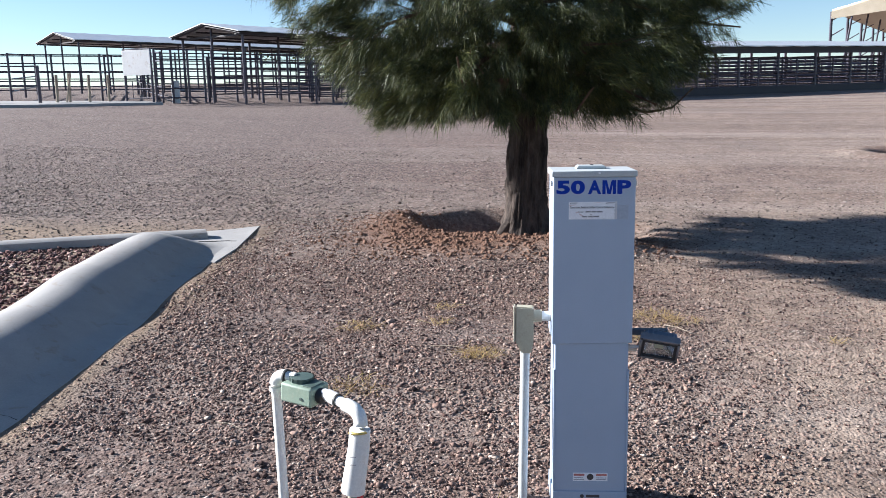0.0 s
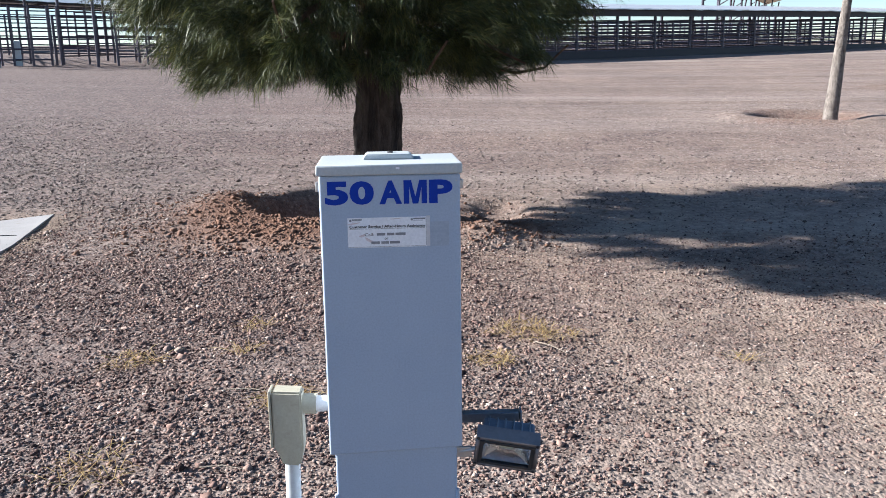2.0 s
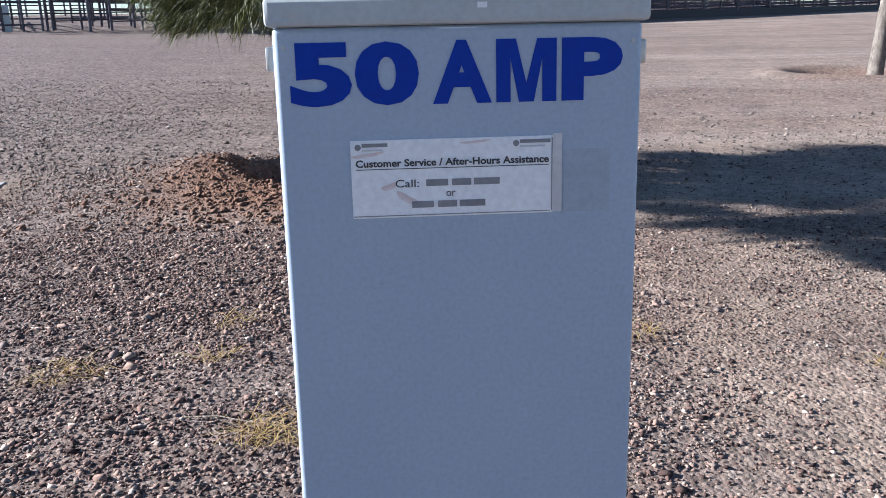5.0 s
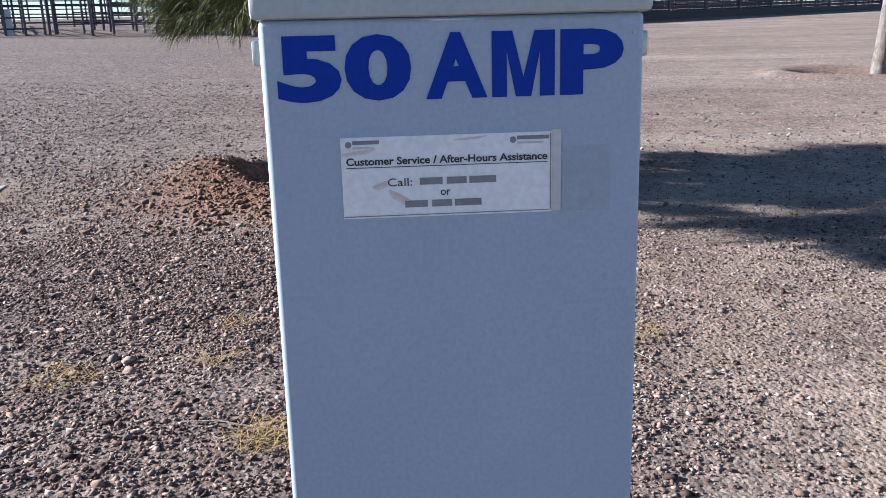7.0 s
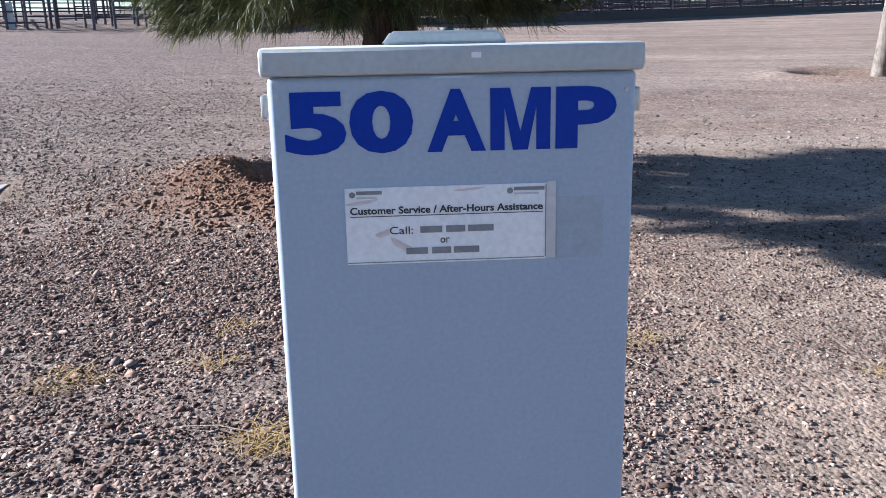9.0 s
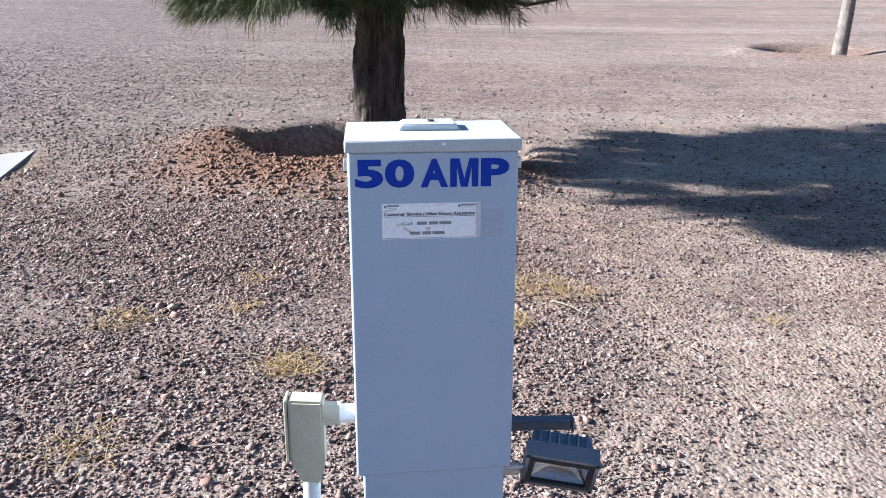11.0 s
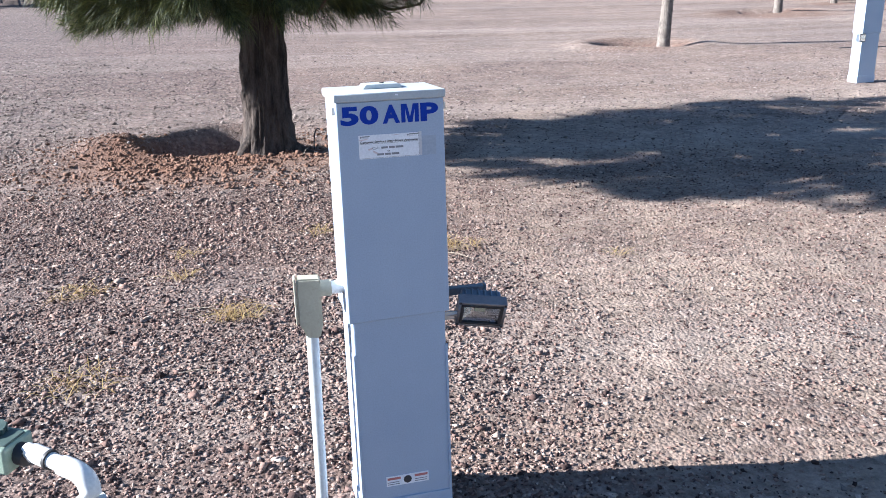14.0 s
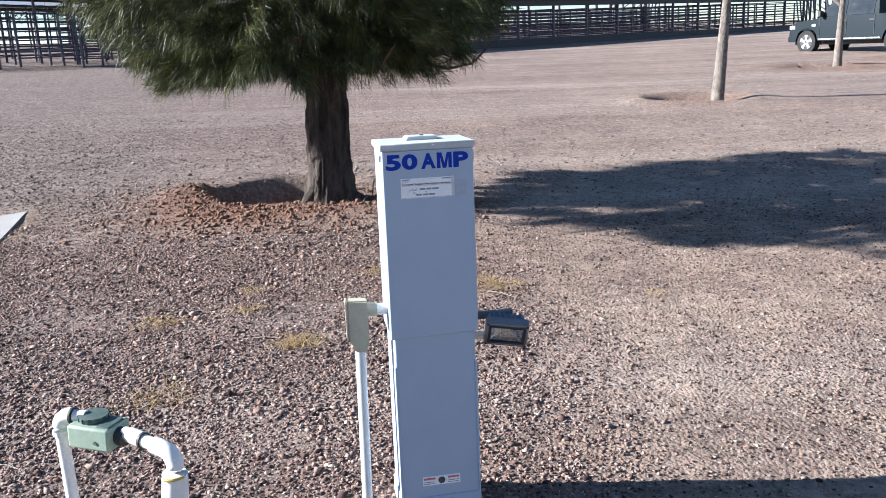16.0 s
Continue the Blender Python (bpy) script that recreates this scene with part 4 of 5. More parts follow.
# ---- pine ----
def trunk_mesh(name, path, radius, mat, seg=56, ridge=0.012, twist=0.0):
    """A bark-ridged trunk: path(t) gives the axis, radius(t) the girth, t from 0 to 1."""
    rows = 200
    verts, faces = [], []
    for i in range(rows + 1):
        t = i / rows
        c, r = path(t), radius(t)
        for j in range(seg):
            a = 2 * math.pi * j / seg
            u, v = math.cos(a), math.sin(a)
            k = noise.noise((u * 6.5 + 7, v * 6.5, c[2] * 1.1)) + 0.7 * noise.noise((u * 13, v * 13, c[2] * 3.4)) + 0.45 * noise.noise((u * 20, v * 20, c[2] * 14))
            k = 1.2 * abs(k) - 0.4
            rr = r + ridge * k * min(1, r / 0.1)
            verts.append((c[0] + u * rr, c[1] + v * rr, c[2]))
    for i in range(rows):
        for j in range(seg):
            a, b = i * seg + j, i * seg + (j + 1) % seg
            faces += [(a, b, b + seg), (a, b + seg, a + seg)]
    return raw_mesh(name, np.array(verts), np.array(faces), mat, True)


def crown_low(r):
    """The lowest foliage at a distance from the trunk."""
    return np.interp(r, [0, 0.3, 0.55, 0.8, 1.05, 1.3, 1.6, 1.9, 2.25, 2.5], [1.45, 1.42, 1.32, 1.22, 1.14, 1.18, 1.50, 1.88, 2.35, 2.8])


def pine():
    bx, by = 0.09, 7.72
    bz = floor_z(bx, by)
    ob = thing("pine_tree", bx, by, bz, "dark green long-needled pine with a rough brown trunk", "tree")
    top = 6.6

    def path(t):
        z = -0.15 + t * top
        return (0.035 * math.sin(z * 0.8) + 0.004 * z, 0.03 * math.sin(z * 0.6 + 1), z)

    def girth(t):
        z = -0.15 + t * top
        return max(0.012, 0.174 - 0.014 * z + 0.065 * math.exp(-max(z, -0.1) / 0.16)) if z < 2.4 else max(0.012, 0.1396 * (1 - (z - 2.4) / 4.4))

    trunk = new("trunk", trunk_mesh("trunk", path, girth, PINE_BARK, 110, 0.034))
    trunk.parent = ob
    tagged(trunk, "rough, deeply ridged dark brown bark")
    for a, n_ in ((-14, 0.40), (206, 0.30)):
        c, s = math.cos(radians(a)), math.sin(radians(a))
        part("root_flare", tube(bmesh.new(), [(c * 0.05, s * 0.05, 0.20), (c * 0.13, s * 0.13, 0.10), (c * 0.21, s * 0.21, 0.03), (c * n_, s * n_, -0.07)], 0.085, 12, r_end=0.03), PINE_BARK, ob)
    rnd = random.Random(11)

    def lop(x, z):
        """The crown is lopsided: fuller to the west as it rises."""
        return 0.27 * min(1, max(0, (z - 0.9) / 1.1)) * (1.6 if x > 0 else 0.4) * min(1, abs(x) * 2)

    tufts = []
    for i in range(66):
        k = i / 66
        z0 = 1.2 + 5.2 * k ** 1.25
        az = i * 2.39996 + rnd.uniform(-0.3, 0.3)
        reach = float(np.interp(z0, [1.2, 1.8, 2.4, 3.4, 4.6, 5.6, 6.6], [1.45, 1.95, 2.25, 2.2, 1.7, 1.05, 0.35])) * rnd.uniform(0.82, 1.1)
        rise = float(np.interp(z0, [1.2, 2.0, 4.0, 6.5], [0.12, 0.35, 0.5, 0.6])) * reach
        sag = 0.30 * reach if z0 < 2.2 else 0.1 * reach
        t0 = (z0 + 0.15) / top
        c = path(t0)
        pts = []
        for j in range(9):
            u = j / 8
            pts.append(Vector((c[0] + math.cos(az + 0.25 * u * math.sin(i)) * reach * u, c[1] + math.sin(az + 0.25 * u * math.sin(i)) * reach * u, z0 + rise * u - sag * u * u * 1.3 + 0.03 * math.sin(5 * u + i))))
        for q in pts:
            q.x -= lop(q.x, q.z)
            q.z = max(q.z, float(crown_low(math.hypot(q.x, q.y))) - bz + 0.16)
        bm = bmesh.new()
        tube(bm, pts, 0.034 * (1 - 0.55 * k), 7, r_end=0.007)
        # branchlets
        n_b = 14 if z0 < 2.9 else 8
        for b in range(n_b):
            u = 0.22 + 0.78 * (b + rnd.random()) / n_b
            p = pts[0].lerp(pts[-1], u)
            f = u * 8
            j = min(7, int(f))
            p = pts[j].lerp(pts[j + 1], f - j)
            out = Vector((math.cos(az), math.sin(az), 0))
            side = Vector((-out.y, out.x, 0)) * rnd.choice((-1, 1)) * rnd.uniform(0.3, 1.2)
            d = (out * rnd.uniform(0.3, 1.0) + side + Vector((0, 0, rnd.uniform(-0.55, 0.5)))).normalized()
            ln = rnd.uniform(0.28, 0.62)
            q = p + d * ln * 0.5 + Vector((0, 0, -0.02))
            e = p + d * ln + Vector((0, 0, -0.05 + 0.1 * rnd.random()))
            if e.z < float(crown_low(math.hypot(e.x, e.y))) - bz + 0.12:
                continue
            tube(bm, [p, q, e], 0.007, 4, r_end=0.003)
            m = 7 if z0 < 2.9 else 4
            for s in range(m):
                w = 0.35 + 0.65 * (s + rnd.random()) / m
                at = p.lerp(q, w * 2) if w < 0.5 else q.lerp(e, w * 2 - 1)
                dirn = ((e - p).normalized() + Vector((rnd.uniform(-0.3, 0.3), rnd.uniform(-0.3, 0.3), rnd.uniform(-0.35, 0.25)))).normalized()
                tufts.append((at.x, at.y, at.z, dirn.x, dirn.y, dirn.z))
        part("limb", bm, TWIG, ob)
    # hanging clumps that fill the skirt of the crown
    for i in range(560):
        r = 2.25 * math.sqrt(rnd.uniform(0.03, 1))
        az = rnd.uniform(0, 2 * math.pi)
        z = float(crown_low(r)) - bz + 0.14 + rnd.random() ** 1.6 * 1.1
        main = Vector((math.cos(az) + rnd.uniform(-0.5, 0.5), math.sin(az) + rnd.uniform(-0.5, 0.5), rnd.uniform(-0.8, 0.1)))
        for s in range(11):
            at = Vector((r * math.cos(az) - lop(r * math.cos(az), z), r * math.sin(az), z)) + main * (0.022 * (s - 5)) + Vector((rnd.gauss(0, 0.04), rnd.gauss(0, 0.04), rnd.gauss(0, 0.035)))
            dirn = (main + Vector((rnd.uniform(-0.35, 0.35), rnd.uniform(-0.35, 0.35), rnd.uniform(-0.3, 0.2)))).normalized()
            tufts.append((at.x, at.y, at.z, dirn.x, dirn.y, dirn.z))
    T = np.array(tufts)
    r = np.hypot(T[:, 0], T[:, 1])
    wob = np.array([noise.noise((x * 1.7, y * 1.7, 2)) for x, y in T[:, :2]])
    ok = T[:, 2] > crown_low(r) - bz + 0.08 + 0.16 * wob
    # gaps between the limbs, wider higher up
    gap = np.array([noise.noise((x * 1.9, y * 1.9, z * 2.4 + 4)) for x, y, z in T[:, :3]])
    T = T[ok & (gap > np.interp(T[:, 2], [1.2, 1.8, 2.2, 2.9, 3.4], [-0.7, -0.42, -0.08, -0.1, -0.4]))]
    low = T[:, 2] < 2.75
    g = np.random.default_rng(9)
    for sel, per, wide, long_ in ((T[low], 40, 0.0050, 0.125), (T[~low], 40, 0.0095, 0.16)):
        n = len(sel)
        base = np.repeat(sel[:, :3], per, 0) + g.normal(0, 0.018, (n * per, 3))
        d = np.repeat(sel[:, 3:], per, 0)
        rand = g.normal(0, 1, (n * per, 3))
        rand /= np.linalg.norm(rand, axis=1, keepdims=True)
        along = g.uniform(-0.09, 0.09, (n * per, 1))
        v = d * 0.8 + rand * 0.6
        v /= np.linalg.norm(v, axis=1, keepdims=True)
        ln = long_ * g.uniform(0.65, 1.1, (n * per, 1))
        p0 = base + d * along
        tip = p0 + v * ln + np.array([0, 0, -1]) * ln * g.uniform(0.1, 0.55, (n * per, 1))
        s = np.cross(v, g.normal(0, 1, (n * per, 3)))
        s /= np.linalg.norm(s, axis=1, keepdims=True)
        V = np.stack([p0 + s * wide / 2, p0 - s * wide / 2, tip], 1).reshape(-1, 3)
        F = np.arange(len(V)).reshape(-1, 3)
        crown = new("crown", raw_mesh("crown", V, F, NEEDLES))
        crown.parent = ob
        tagged(crown, "drooping tufts of long green needles", kind="stuff")
    return ob


pine()


# ---- young trees beyond, cabinet and hose ----
def young_tree(x, y, h, r, lean, turn, fork):
    z = floor_z(x, y)
    ob = thing("young_tree", x, y, z, "bare young tree with a smooth grey-brown trunk in a watering basin", "tree", group="young trees in a row")

    def path(t):
        return (lean * t * h + 0.012 * math.sin(t * 5 + turn), 0.02 * math.sin(t * 4 + turn), -0.12 + t * h)

    me = trunk_mesh("trunk", path, lambda t: r * (1.25 - 0.55 * min(1, t * 1.6)), POST_BARK, 20, 0.004)
    o = new("trunk", me)
    o.parent = ob
    rnd = random.Random(turn)
    for i in range(fork):
        t = 0.62 + 0.34 * i / max(1, fork)
        p = Vector(path(t))
        a = turn + i * 2.2
        d = Vector((math.cos(a), math.sin(a), 0.9))
        ln = rnd.uniform(0.6, 1.1)
        part("limb", tube(bmesh.new(), [p, p + d * ln * 0.4, p + d * ln * 0.75 + Vector((0, 0, 0.2)), p + d * ln + Vector((0.05, 0, 0.5))], r * 0.5, 8, r_end=0.01), POST_BARK, ob)
    return ob


young_tree(7.03, 15.2, 3.4, 0.10, 0.075, 1.0, 5)
young_tree(13.35, 21.67, 3.0, 0.10, 0.02, 2.6, 6)
young_tree(16.88, 24.35, 3.0, 0.085, 0.03, 4.1, 5)


def far_cabinet():
    x, y = 7.40, 10.25
    z = floor_z(x, y)
    ob = thing("power_cabinet", x, y, z, "white and grey metal power cabinet with its own floodlight", "power pedestal", -0.5, 1.5, 4)
    low = part("lower_case", block(-0.125, 0.125, 0.0, 0.16, -0.1, 0.60, bevel=0.004), GREY_PAINT, ob)
    part("base_skirt", block(-0.131, 0.131, -0.005, 0.166, -0.1, 0.09, bevel=0.003), GREY_PAINT, low)
    up = part("upper_case", block(-0.1325, 0.1325, -0.008, 0.168, 0.601, 1.17, bevel=0.003), GREY_PAINT, ob)
    part("lid", block(-0.14, 0.14, -0.014, 0.175, 1.17, 1.19, bevel=0.003), GREY_LID, ob)
    lamp = part("lamp_body", block(-0.215, -0.14, -0.06, 0.0, 0.50, 0.59, bevel=0.006), LAMP_GREY, ob, "small floodlight")
    part("lamp_frame", block(-0.222, -0.134, -0.072, -0.0605, 0.495, 0.598, bevel=0.003), LAMP_FRAME, lamp)
    part("lens_pane", block(-0.21, -0.146, -0.0745, -0.0725, 0.51, 0.585), REFLECTOR, lamp)
    part("lamp_arm", pipe((-0.14, 0.0, 0.55), (-0.12, 0.02, 0.55), 0.01, 8), STEEL, lamp)
    part("notice", block(-0.06, 0.08, -0.0105, -0.008, 1.02, 1.10), PAPER, up, "white paper notice")


far_cabinet()
pts = []
for i in range(60):
    t = i / 59
    x, y = 9.6 + 3.4 * t, 13.85 - 0.6 * t + 0.08 * math.sin(t * 7)
    pts.append((x, y, floor_z(x, y) + 0.004))
solo("hose", tube(bmesh.new(), pts, 0.010, 7), BLACK, "black irrigation hose lying on the gravel", "hose")


# ---- pens ----
def unit_tube(name, mat, seg=6):
    bm = tube(bmesh.new(), [(0, 0, 0), (0, 0, 1)], 1.0, seg)
    return to_mesh(name, bm, mat)


POST_MESH, RAIL_MESH = unit_tube("post", PIPE_STEEL, 8), unit_tube("rail", PIPE_STEEL, 6)
WOOD_POST = unit_tube("post", WOOD, 8)


def along(p0, p1, r):
    """The pose that lays a unit tube from p0 to p1."""
    d = Vector(p1) - Vector(p0)
    return Matrix.Translation(p0) @ d.to_track_quat("Z", "Y").to_matrix().to_4x4() @ Matrix.Diagonal((r, r, d.length, 1))


def fence(x0, y0, x1, y1, h, rails, gap=2.4, low=0.35, r_post=0.042, r_rail=0.026, posts=POST_MESH, label="dark painted steel pipe fence round the livestock pens", lift=0.0):
    z0, z1 = floor_z(x0, y0) + lift, floor_z(x1, y1) + lift
    ob = thing("pipe_fence", x0, y0, z0, label, "fence", group="pen fences")
    dx, dy, dz = x1 - x0, y1 - y0, z1 - z0
    n = max(1, round(math.hypot(dx, dy) / gap))
    for i in range(n + 1):
        t = i / n
        share("post", posts, ob, along((dx * t, dy * t, dz * t - 0.1), (dx * t, dy * t, dz * t + h + 0.03), r_post))
    for i in range(rails):
        z = low + (h - low) * i / max(1, rails - 1)
        share("rail", RAIL_MESH, ob, along((0, 0, z), (dx, dy, dz + z), r_rail))
    return ob


def shed(cx, cy, turn, length, width, eave, ridge, bays, label, base=None, sheet=ROOF_SHEET):
    """An open gabled shade roof on pipe posts; its ridge runs along its own y."""
    z = floor_z(cx, cy) if base is None else base
    ob = thing("shade_shelter", cx, cy, z, label, "shelter", rz=turn)
    w = width / 2
    for s in (-1, 1):
        bm = bmesh.new()
        n = 24
        a = []
        for i in range(n * 2 + 1):
            y = -0.4 + (length + 0.8) * i / (2 * n)
            k = 0.02 * (i % 2)
            a.append([bm.verts.new((0, y, ridge + k)), bm.verts.new((s * (w + 0.3), y, eave - 0.02 + k)), bm.verts.new((s * (w + 0.3), y, eave - 0.05 + k)), bm.verts.new((0, y, ridge - 0.03 + k))])
        for p, q in zip(a, a[1:]):
            for i in range(4):
                bm.faces.new((p[i], p[(i + 1) % 4], q[(i + 1) % 4], q[i]))
        bm.faces.new(a[0])
        bm.faces.new(a[-1][::-1])
        part("roof_sheet", bm, sheet, ob, "pale galvanised roof sheet")
        part("eave_beam", block(s * w - 0.06, s * w + 0.06, -0.3, length + 0.3, eave - 0.14, eave - 0.06), DARK_BEAM, ob)
        for y in (-0.3, length + 0.3):
            part("gable_rafter", pipe((0, y, ridge - 0.1), (s * (w + 0.25), y, eave - 0.1), 0.038, 6), DARK_BEAM, ob)
        for i in range(3):
            t = (i + 0.5) / 3
            part("purlin", block(s * w * t - 0.04, s * w * t + 0.04, 0, length, ridge + (eave - ridge) * t - 0.11, ridge + (eave - ridge) * t - 0.05), DARK_BEAM, ob)
    for i in range(bays + 1):
        y = length * i / bays
        for x in (-w, 0, w):
            share("post", POST_MESH, ob, along((x, y, -0.3), (x, y, (eave if x else ridge) - 0.12), 0.05))
        part("tie_beam", block(-w, w, y - 0.04, y + 0.04, eave - 0.15, eave - 0.09), DARK_BEAM, ob)
    return ob


# near shelter and its pens, left of the pine
shed(-11.95, 31.2, -32, 16, 3.6, 2.5, 2.86, 5, "open shelter with a pale gabled metal roof over pens")
shed(-25.9, 45.0, -31, 30, 3.5, 2.62, 3.08, 8, "long open shelter with a pale gabled metal roof")

fence(-19.5, 25.9, -16.54, 27.29, 1.28, 2, 1.6, 0.65, 0.06)
for a in ((-22, 30.5, -15.6, 33.4, 1.7, 5), (-24, 36, -14, 40, 1.7, 5), (-16.3, 31.0, -20.5, 40, 1.7, 5), (-19.0, 29.5, -22, 36, 1.7, 4)):
    fence(*a, gap=3.2, label="dark steel rail fence of the back pens")
fence(-13.46, 29.52, -12.1, 30.65, 1.9, 6, 0.7, 0.2, 0.045, 0.028)
fence(-12.1, 31.0, -10.15, 31.36, 1.62, 4, 2.0, 0.55, 0.05)
fence(-11.9, 30.95, -8.0, 40.0, 1.9, 6, 1.2, 0.3)
fence(-10.15, 31.36, -5.5, 39.0, 1.75, 6, 1.3, 0.3)
fence(-10.15, 31.36, -8.02, 31.0, 1.0, 3, 2.2, 0.4)
fence(-8.9, 31.9, -5.2, 32.6, 1.7, 6, 1.2, 0.25)
fence(-8.6, 33.6, -4.2, 34.6, 1.7, 6, 1.2, 0.25)
fence(-13.4, 29.9, -17.8, 37.0, 1.8, 6, 1.3, 0.25)
fence(-16.2, 34.2, -7.0, 36.6, 1.8, 6, 1.3, 0.25)
fence(-14.2, 38.2, -3.0, 40.6, 1.8, 6, 1.5, 0.25)
for x, y, h in ((-16.2, 27.75, 1.0), (-15.95, 28.1, 1.05), (-15.45, 28.5, 1.0), (-14.95, 28.9, 1.0)):
    bm = tube(bmesh.new(), [(0, 0, -0.1), (0.03, 0, h)], 0.05, 8)
    solo("wooden_post", bm, WOOD, "weathered pale wooden post by the pens", "post", group="wooden posts", m=pose(x, y, floor_z(x, y)))
solo("wooden_prop", tube(bmesh.new(), [(0, 0, -0.05), (0.22, 0.05, 1.05)], 0.035, 7), WOOD, "pale wooden prop leaning by the pens", "post", m=pose(-15.98, 27.9, floor_z(-15.98, 27.9)))
# concrete pad
bm = bmesh.new()
pad = [(-19.5, 24.3), (-16.0, 26.0), (-12.9, 28.75), (-13.6, 29.3), (-15.8, 28.9), (-20.0, 27.6)]
up = [bm.verts.new((x, y, soil_at(x, y) + 0.09)) for x, y in pad]
dn = [bm.verts.new((x, y, soil_at(x, y) - 0.2)) for x, y in pad]
bm.faces.new(up)
bm.faces.new(dn[::-1])
for i in range(6):
    bm.faces.new((up[i], up[(i + 1) % 6], dn[(i + 1) % 6], dn[i]))
solo("concrete_pad", bm, CONCRETE, "pale concrete pad in front of the pens", "slab", "structure")


def sign_gate():
    x, y = -14.37, 29.08
    z = floor_z(x, y)
    ob = thing("sign_gate", x, y, z, "pipe gate carrying a chipped white painted board", "gate", rz=-14)
    w = 1.15
    for px in (0.0, w):
        share("post", POST_MESH, ob, along((px, 0, -0.1), (px, 0, 1.88), 0.04))
    for pz in (0.18, 0.5, 0.85, 1.86):
        share("rail", RAIL_MESH, ob, along((0, 0, pz), (w, 0, pz), 0.025))
    for i in range(1, 4):
        share("bar", RAIL_MESH, ob, along((w * i / 4, 0, 0.18), (w * i / 4, 0, 0.8), 0.016))
    bd = part("board", block(-0.02, w + 0.02, -0.06, -0.035, 0.97, 1.83, bevel=0.006), WHITE_SIGN, ob, "chipped white board")


sign_gate()
solo("utility_box", block(-0.13, 0.13, -0.12, 0.12, -0.1, 0.8, bevel=0.02), CONDUIT, "pale grey utility box by the pens", "utility box", m=pose(-13.0, 30.1, floor_z(-13.0, 30.1), 0, 0, 30))
# distant trees behind the pens


def far_tree(x, y, h, seed):
    z = floor_z(x, y)
    ob = thing("far_tree", x, y, z, "small pale green tree far behind the pens", "tree")
    part("trunk", tube(bmesh.new(), [(0, 0, -0.2), (0.05, 0, h * 0.5), (0, 0.05, h * 0.8)], 0.12, 8, r_end=0.04), POST_BARK, ob)
    g = np.random.default_rng(seed)
    n = 2500
    c = g.normal(0, 1, (26, 3)) * np.array([0.32, 0.32, 0.2]) * h + np.array([0, 0, h * 0.72])
    p = c[g.integers(0, 26, n)] + g.normal(0, 0.09 * h, (n, 3))
    a, b = g.normal(0, 0.09, (n, 3)), g.normal(0, 0.09, (n, 3))
    V = np.stack([p, p + a, p + b], 1).reshape(-1, 3)
    o = new("crown", raw_mesh("crown", V, np.arange(len(V)).reshape(-1, 3), NEEDLES))
    o.parent = ob
    tagged(o, kind="stuff")


far_tree(-17.0, 62.0, 4.2, 3)
far_tree(-12.5, 66.0, 3.8, 5)

# long shed row to the right: a low roof over a chain of pens
AX, AY = Vector((-3.5, 34.5)), Vector((33.5, 58.6))
D = (AY - AX).normalized()
LEN = (AY - AX).length
NRM = Vector((-D.y, D.x))
ang = math.degrees(math.atan2(D.y, D.x))
row = thing("shed_row", AX.x, AX.y, floor_z(AX.x, AX.y), "long low shed row with dark beams and a pale metal roof", "shelter", rz=ang)
rise = floor_z(AY.x, AY.y) - floor_z(AX.x, AX.y)
tip = math.atan2(rise, LEN)
HR = 2.12
bm = bmesh.new()
n = 60
a = []
for i in range(n + 1):
    x = -0.5 + (LEN + 1.0) * i / n
    z = rise * x / LEN
    k = 0.015 * (i % 2)
    a.append([bm.verts.new(p) for p in ((x, -0.7, HR + z + k), (x, 4.6, HR + 0.55 + z + k), (x, 4.6, HR + 0.50 + z + k), (x, -0.7, HR - 0.05 + z + k))])
for p, q in zip(a, a[1:]):
    for i in range(4):
        bm.faces.new((p[i], p[(i + 1) % 4], q[(i + 1) % 4], q[i]))
bm.faces.new(a[0])
bm.faces.new(a[-1][::-1])
part("roof_sheet", bm, ROOF_SHEET, row, "pale galvanised roof sheet")
bays = 17
for y, h0, h1 in ((-0.45, HR - 0.34, HR - 0.06), (4.3, HR + 0.05, HR + 0.46)):
    for i in range(bays):
        x0, x1 = LEN * i / bays, LEN * (i + 1) / bays
        z0, z1 = rise * i / bays, rise * (i + 1) / bays
        bm = bmesh.new()
        v = [bm.verts.new(p) for p in ((x0, y, h0 + z0), (x1, y, h0 + z1), (x1, y, h1 + z1), (x0, y, h1 + z0), (x0, y + 0.1, h0 + z0), (x1, y + 0.1, h0 + z1), (x1, y + 0.1, h1 + z1), (x0, y + 0.1, h1 + z0))]
        for q in ((0, 1, 2, 3), (7, 6, 5, 4), (0, 4, 5, 1), (3, 2, 6, 7), (0, 3, 7, 4), (1, 5, 6, 2)):
            bm.faces.new([v[j] for j in q])
        part("fascia_beam", bm, DARK_BEAM, row)
for i in range(bays + 1):
    t = i / bays
    for y in (0.0, 4.25):
        share("post", POST_MESH, row, along((LEN * t, y, rise * t - 0.4), (LEN * t, y, rise * t + HR - 0.1 + 0.1 * (y > 1)), 0.075))
# low kerb at the foot of the row, shade put into its dark material
bm = bmesh.new()
v0 = [bm.verts.new(p) for p in ((0, -0.12, -0.35), (0, 0.05, -0.35), (0, 0.05, 0.22), (0, -0.12, 0.22))]
v1 = [bm.verts.new((LEN, p.co.y, p.co.z + rise)) for p in v0]
bm.faces.new(v0)
bm.faces.new(v1[::-1])
for i in range(4):
    bm.faces.new((v0[i], v1[i], v1[(i + 1) % 4], v0[(i + 1) % 4]))
part("base_kerb", bm, DARK_BEAM, row, "low kerb along the ground, its shade in the dark colour")


